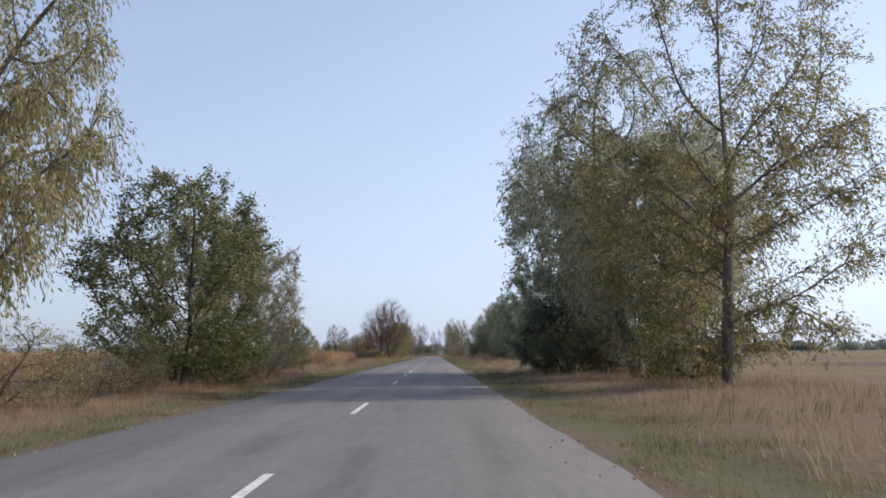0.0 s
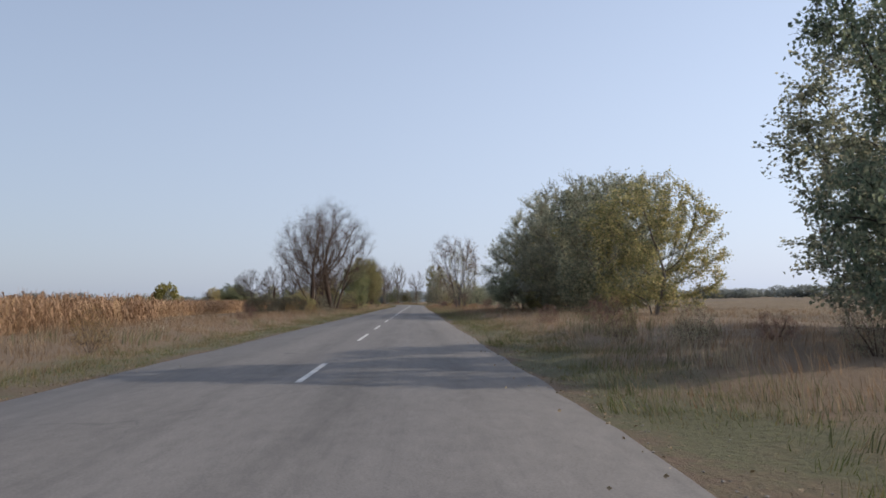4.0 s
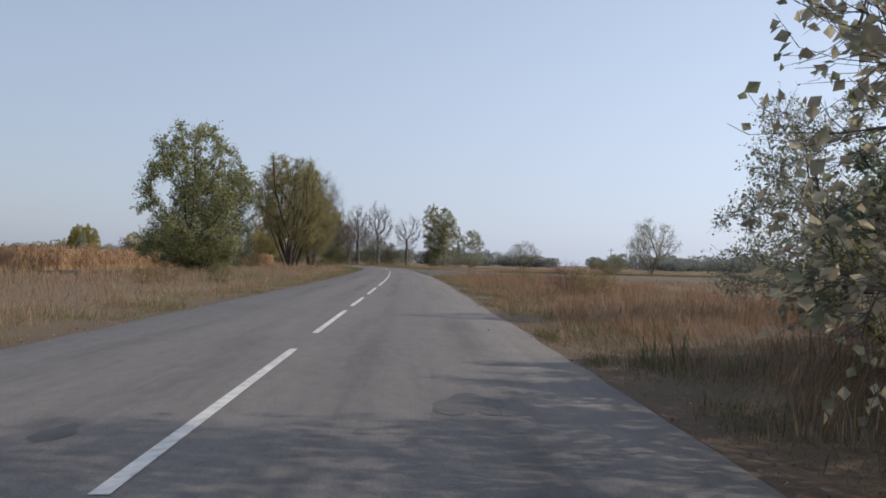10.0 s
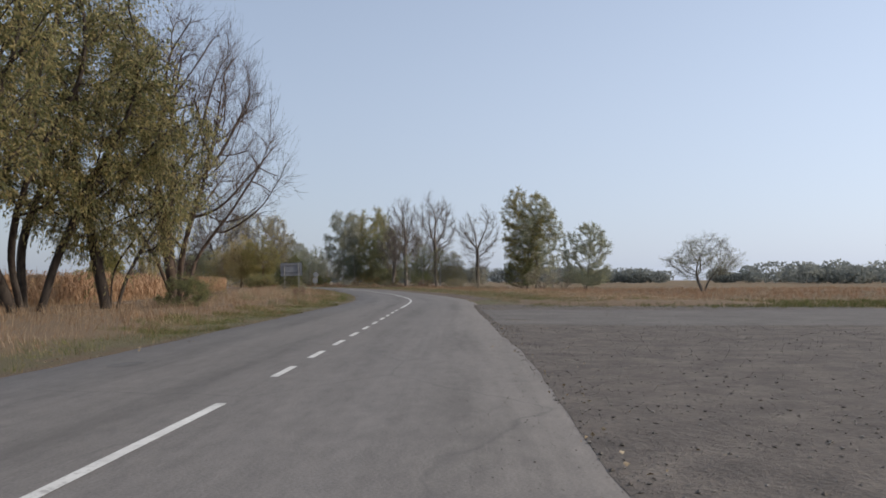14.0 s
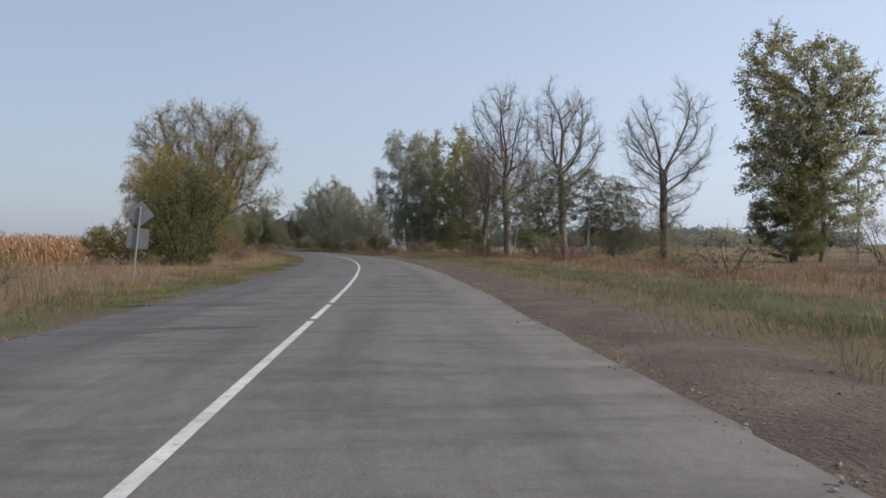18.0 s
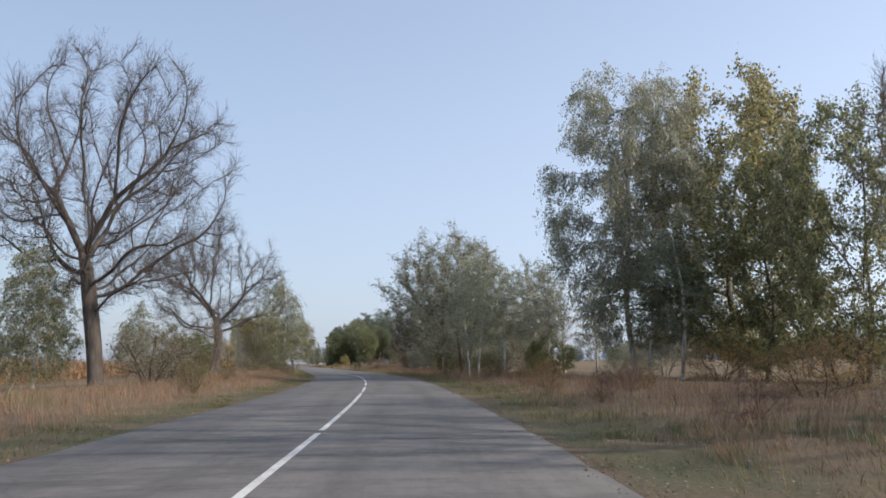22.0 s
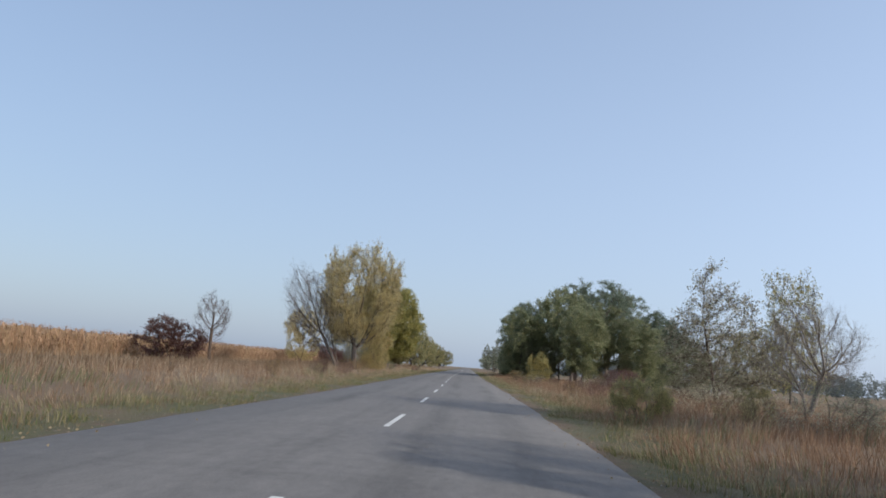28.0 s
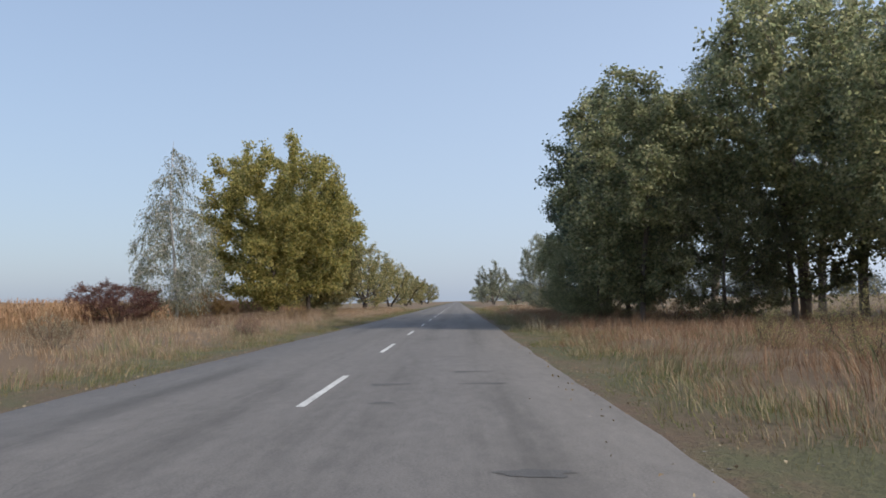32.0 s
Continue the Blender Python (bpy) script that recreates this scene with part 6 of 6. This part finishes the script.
def leaf_litter():
    thin = 15000  # scattered all along both edges, thicker under the aspens
    s = np.concatenate([rng.uniform(566, 609, 900), rng.uniform(-10, 850, thin)])
    lat = np.concatenate([3.5 + np.abs(rng.normal(0, 0.9, 900)), (HALF + rng.normal(0.35, 0.4, thin)) * rng.choice([-1, 1], thin)])
    n = len(s)
    x, y = at(s, lat)
    c = np.stack([x, y, verge_height(s, lat) + 0.03 + np.where(np.abs(lat) < HALF, 0.045, 0)], 1)
    v, f = leaf_quads(rng, c, np.stack([rng.normal(0, 1, n), rng.normal(0, 1, n), rng.normal(0, 0.25, n)], 1), np.where(np.arange(n) < 900, 0.085, 0.045), 0.35)
    tagged(new("fallen_leaves", mesh_of("fallen_leaves", v, f, FALLEN)), "pale fallen leaves lying along the road's edge", "leaves", kind="stuff")


leaf_litter()


def field_rise(s, lat):
    """The maize land climbs very gently away from the road."""
    return np.interp(-lat, [14, 30, 60, 100, 170], [0, 0.05, 0.25, 0.6, 1.0])


def maize(s0, s1, lat0, depth, per_m2, label):
    """A block of dry standing maize: separate stalks at its edge, the closed canopy behind."""
    n = int((s1 - s0) * depth * per_m2)
    s = np.round(rng.uniform(s0, s1, n) / 0.25) * 0.25 + rng.normal(0, 0.03, n)
    back = rng.uniform(0, 1, n) ** 1.7 * depth
    back = np.round(back / 0.7) * 0.7 + rng.normal(0, 0.05, n)
    lat = lat0 - back
    x, y = at(s, lat)
    z = field_rise(s, lat) - 0.12
    h = rng.uniform(1.75, 2.35, n)
    base = np.stack([x, y, z], 1)
    up = np.stack([rng.normal(0, 0.05, n), rng.normal(0, 0.05, n), np.ones(n)], 1) * h[:, None]
    a = rng.uniform(0, 2 * np.pi, n)
    side = np.stack([np.cos(a), np.sin(a), np.zeros(n)], 1)
    V = [np.stack([base - side * 0.018, base + side * 0.018, base + up + side * 0.006, base + up - side * 0.006], 1)]
    for k in range(6):
        az = a + k * 2.6 + rng.normal(0, 0.4, n)
        out = np.stack([np.cos(az), np.sin(az), np.zeros(n)], 1)
        crs = np.stack([-np.sin(az), np.cos(az), np.zeros(n)], 1)
        r = base + up * rng.uniform(0.22 + 0.12 * k, 0.32 + 0.12 * k, n)[:, None]
        ln = rng.uniform(0.35, 0.7, n)[:, None]
        m = r + out * ln * 0.55 + np.array([0, 0, 0.10])
        t = r + out * ln * 0.95 - np.array([0, 0, 0.30]) * ln / 0.5
        V.append(np.stack([r, m + crs * 0.045, t, m - crs * 0.045], 1))
    v = np.concatenate(V).reshape(-1, 3)
    f = np.arange(len(v)).reshape(-1, 4)
    tagged(new("maize_stalks", mesh_of("maize_stalks", v, f, CORN)), label, "maize", kind="stuff")
    ss = np.arange(s0, s1, 1.0)
    ll = lat0 - np.concatenate([[1.2, 1.6], np.arange(2.4, 30, 1.2), np.arange(32, 60, 4), np.arange(65, 150, 14)])
    canopy = lambda S, Lq: np.where((Lq > lat0 - 1.4) | (S < s0 + 0.5) | (S > s1 - 1.5), -0.4, field_rise(S, Lq) + 1.55) + rng.uniform(-0.28, 0.28, S.shape)
    tagged(new("maize_field", strip("maize_field", ss, ll[::-1], canopy, CORN_TOP, smooth=False)), "wide field of dry golden maize, seen over its tops", "maize field", kind="stuff")


maize(57, 154, -15.6, 14, 3.2, "dry golden maize stalks at the field's edge")
maize(154, 356, -27.6, 12, 1.7, "dry golden maize stalks at the field's edge")
maize(356, 492, -20.5, 14, 2.2, "dry golden maize stalks at the field's edge")
maize(568, 899, -28.4, 14, 1.7, "dry golden maize stalks at the field's edge")

# ---- signs and poles ----


def box(bm, x, y, z, sx, sy, sz, bevel=0.0):
    r = bmesh.ops.create_cube(bm, size=1.0, matrix=Matrix.LocRotScale((x, y, z), None, (sx, sy, sz)))
    if bevel:
        es = list({e for v in r["verts"] for e in v.link_edges})
        bmesh.ops.bevel(bm, geom=es, offset=bevel, segments=2, affect="EDGES")


def rod(bm, p, q, r1, r2, n=10):
    p, q = Vector(p), Vector(q)
    m = Matrix.Translation((p + q) / 2) @ (q - p).to_track_quat("Z", "Y").to_matrix().to_4x4()
    bmesh.ops.create_cone(bm, cap_ends=True, segments=n, radius1=r1, radius2=r2, depth=(q - p).length, matrix=m)


def big_sign():
    """The back of a wide direction board: sheet with folded rim, frame, two posts and their clamps."""
    x, y = -11.5, 433.0
    sign = new("road_sign")
    sign.matrix_basis = pose(x, y, 0.05, 0, -2.5, heading(436) - 90 - 4)
    tagged(sign, "back of a wide grey road sign standing askew on two posts", "road sign")
    part("panel", bm_mesh("panel", lambda bm: box(bm, 0, 0, 2.82, 2.66, 0.03, 1.62, 0.008), GREY_SHEET), sign)
    for z in (2.02, 3.62):
        part("rim", bm_mesh("rim", lambda bm: box(bm, 0, -0.03, z, 2.68, 0.04, 0.03, 0.004), GREY_SHEET), sign)
    for z in (2.40, 3.28):
        part("rail", bm_mesh("rail", lambda bm: box(bm, 0, -0.045, z, 1.95, 0.05, 0.07, 0.006), SIGN_FRAME), sign)
    for sx in (-1, 1):
        part("rim", bm_mesh("rim", lambda bm: box(bm, sx * 1.325, -0.03, 2.82, 0.03, 0.04, 1.56, 0.004), GREY_SHEET), sign)
        part("rib", bm_mesh("rib", lambda bm: box(bm, sx * 0.98, -0.05, 2.84, 0.07, 0.06, 0.95, 0.006), SIGN_FRAME), sign)
        part("post", bm_mesh("post", lambda bm: rod(bm, (sx * 0.88, -0.11, -0.4), (sx * 0.88, -0.11, 3.35 + 0.2 * sx), 0.042, 0.042), POST_STEEL), sign, "weathered steel post")
        for z in (2.40, 3.28):
            part("clamp", bm_mesh("clamp", lambda bm: box(bm, sx * 0.88, -0.13, z, 0.14, 0.07, 0.05, 0.006), SIGN_FRAME), sign)


def small_sign():
    """The back of a diamond plate with a square plate under it, on one leaning post."""
    sign = new("road_sign")
    sign.matrix_basis = pose(-10.7, 442.8, 0.05, 0, 6, heading(445) - 90 + 6)
    tagged(sign, "back of a grey diamond road sign on one leaning post", "road sign")

    def diamond(bm):
        bmesh.ops.create_cone(bm, cap_ends=True, segments=4, radius1=0.44, radius2=0.44, depth=0.02, matrix=pose(0, 0, 2.26, 90, 0, 0))

    part("panel", bm_mesh("panel", diamond, GREY_SHEET), sign)
    part("panel", bm_mesh("panel", lambda bm: box(bm, 0, 0.0, 1.46, 0.68, 0.02, 0.68, 0.01), GREY_SHEET), sign)
    for z in (2.40, 2.12, 1.64, 1.28):
        part("clamp", bm_mesh("clamp", lambda bm: box(bm, 0, -0.035, z, 0.12, 0.05, 0.04, 0.005), SIGN_FRAME), sign)
    part("post", bm_mesh("post", lambda bm: rod(bm, (0, -0.06, -0.4), (0, -0.06, 2.5), 0.03, 0.03), POST_STEEL), sign, "pale steel post")


big_sign()
small_sign()


def pole(x, y, h, turn, braced=False):
    p = new("utility_pole")
    p.matrix_basis = pose(x, y, -0.1, 0, 0, turn)
    tagged(p, "grey concrete power-line pole" + (" with a slanting brace" if braced else " standing in the field"), "utility pole")
    part("shaft", bm_mesh("shaft", lambda bm: rod(bm, (0, 0, -0.3), (0, 0, h), 0.13, 0.09, 8), CONCRETE), p)
    part("crossarm", bm_mesh("crossarm", lambda bm: box(bm, 0, 0, h - 0.55, 1.5, 0.09, 0.09, 0.01), CONCRETE), p)
    for sx in (-0.65, 0.65):
        part("insulator", bm_mesh("insulator", lambda bm: rod(bm, (sx, 0, h - 0.52), (sx, 0, h - 0.30), 0.05, 0.03, 8), CERAMIC), p)
    part("insulator", bm_mesh("insulator", lambda bm: rod(bm, (0, 0, h), (0, 0, h + 0.2), 0.05, 0.03, 8), CERAMIC), p)
    if braced:
        part("brace", bm_mesh("brace", lambda bm: rod(bm, (-2.0, -0.1, -0.3), (-0.05, 0, h - 1.2), 0.11, 0.08, 8), CONCRETE), p)


pole(-107.9, 740.2, 8.6, 58, True)
pole(59.7, 428.1, 5.8, 20)
pole(26.9, 487.6, 6.6, 30)
pole(79.5, 371.9, 5.8, 20)

# ---- far woods ----


def far_woods(name, line, h, label):
    """A distant belt of trees as one mesh of leaf clumps: crowns of uneven height along a line."""
    V = []
    for (x0, y0), (x1, y1) in zip(line[:-1], line[1:]):
        ln = math.hypot(x1 - x0, y1 - y0)
        for k in range(max(2, int(ln / 4.5))):
            t = rng.uniform()
            cx, cy = x0 + (x1 - x0) * t + rng.normal(0, 4), y0 + (y1 - y0) * t + rng.normal(0, 4)
            hh, ww = h * rng.uniform(0.6, 1.0), rng.uniform(5, 9)
            m = 420
            u = rng.normal(0, 1, (m, 3))
            u /= np.linalg.norm(u, axis=1)[:, None]
            u *= rng.uniform(0.35, 1, (m, 1)) ** 0.5
            V.append(np.array([cx, cy, hh * 0.5]) + u * np.array([ww, ww, hh * 0.52]))
    c = np.concatenate(V)
    v, f = leaf_quads(rng, c, rng.normal(0, 1, c.shape), 1.15, 0.36)
    tagged(new(name, mesh_of(name, v, f, LEAF_FAR_HAZED)), label, "woods", kind="stuff")


# pale grey-green: the haze of distance is painted into this leaf colour
LEAF_FAR_HAZED = foliage_material("distant_foliage", (0.20, 0.215, 0.20), (0.235, 0.25, 0.23), (0.27, 0.28, 0.255), through=0.5, rough=0.9)
far_woods("distant_woods", [(-330, 520), (-240, 620), (-225, 690)], 12, "belt of trees beyond the maize, haze painted into its colour")
far_woods("distant_woods", [(120, 620), (230, 560), (420, 470)], 8.5, "belt of trees on the horizon, haze painted into its colour")
far_woods("distant_woods", [(60, 760), (160, 700), (330, 760)], 8, "belt of trees on the horizon, haze painted into its colour")
far_woods("distant_woods", [(260, 300), (420, 120), (480, 0)], 9, "belt of trees on the horizon, haze painted into its colour")
far_woods("distant_woods", [(-420, 1250), (-150, 1150), (120, 1000)], 16, "woods on the horizon, haze painted into their colour")
far_woods("distant_woods", [(-150, 150), (-260, 220), (-330, 360)], 9, "belt of trees beyond the maize, haze painted into its colour")
far_woods("distant_woods", [(-60, 900), (80, 820)], 13, "belt of trees beyond the field, haze painted into its colour")
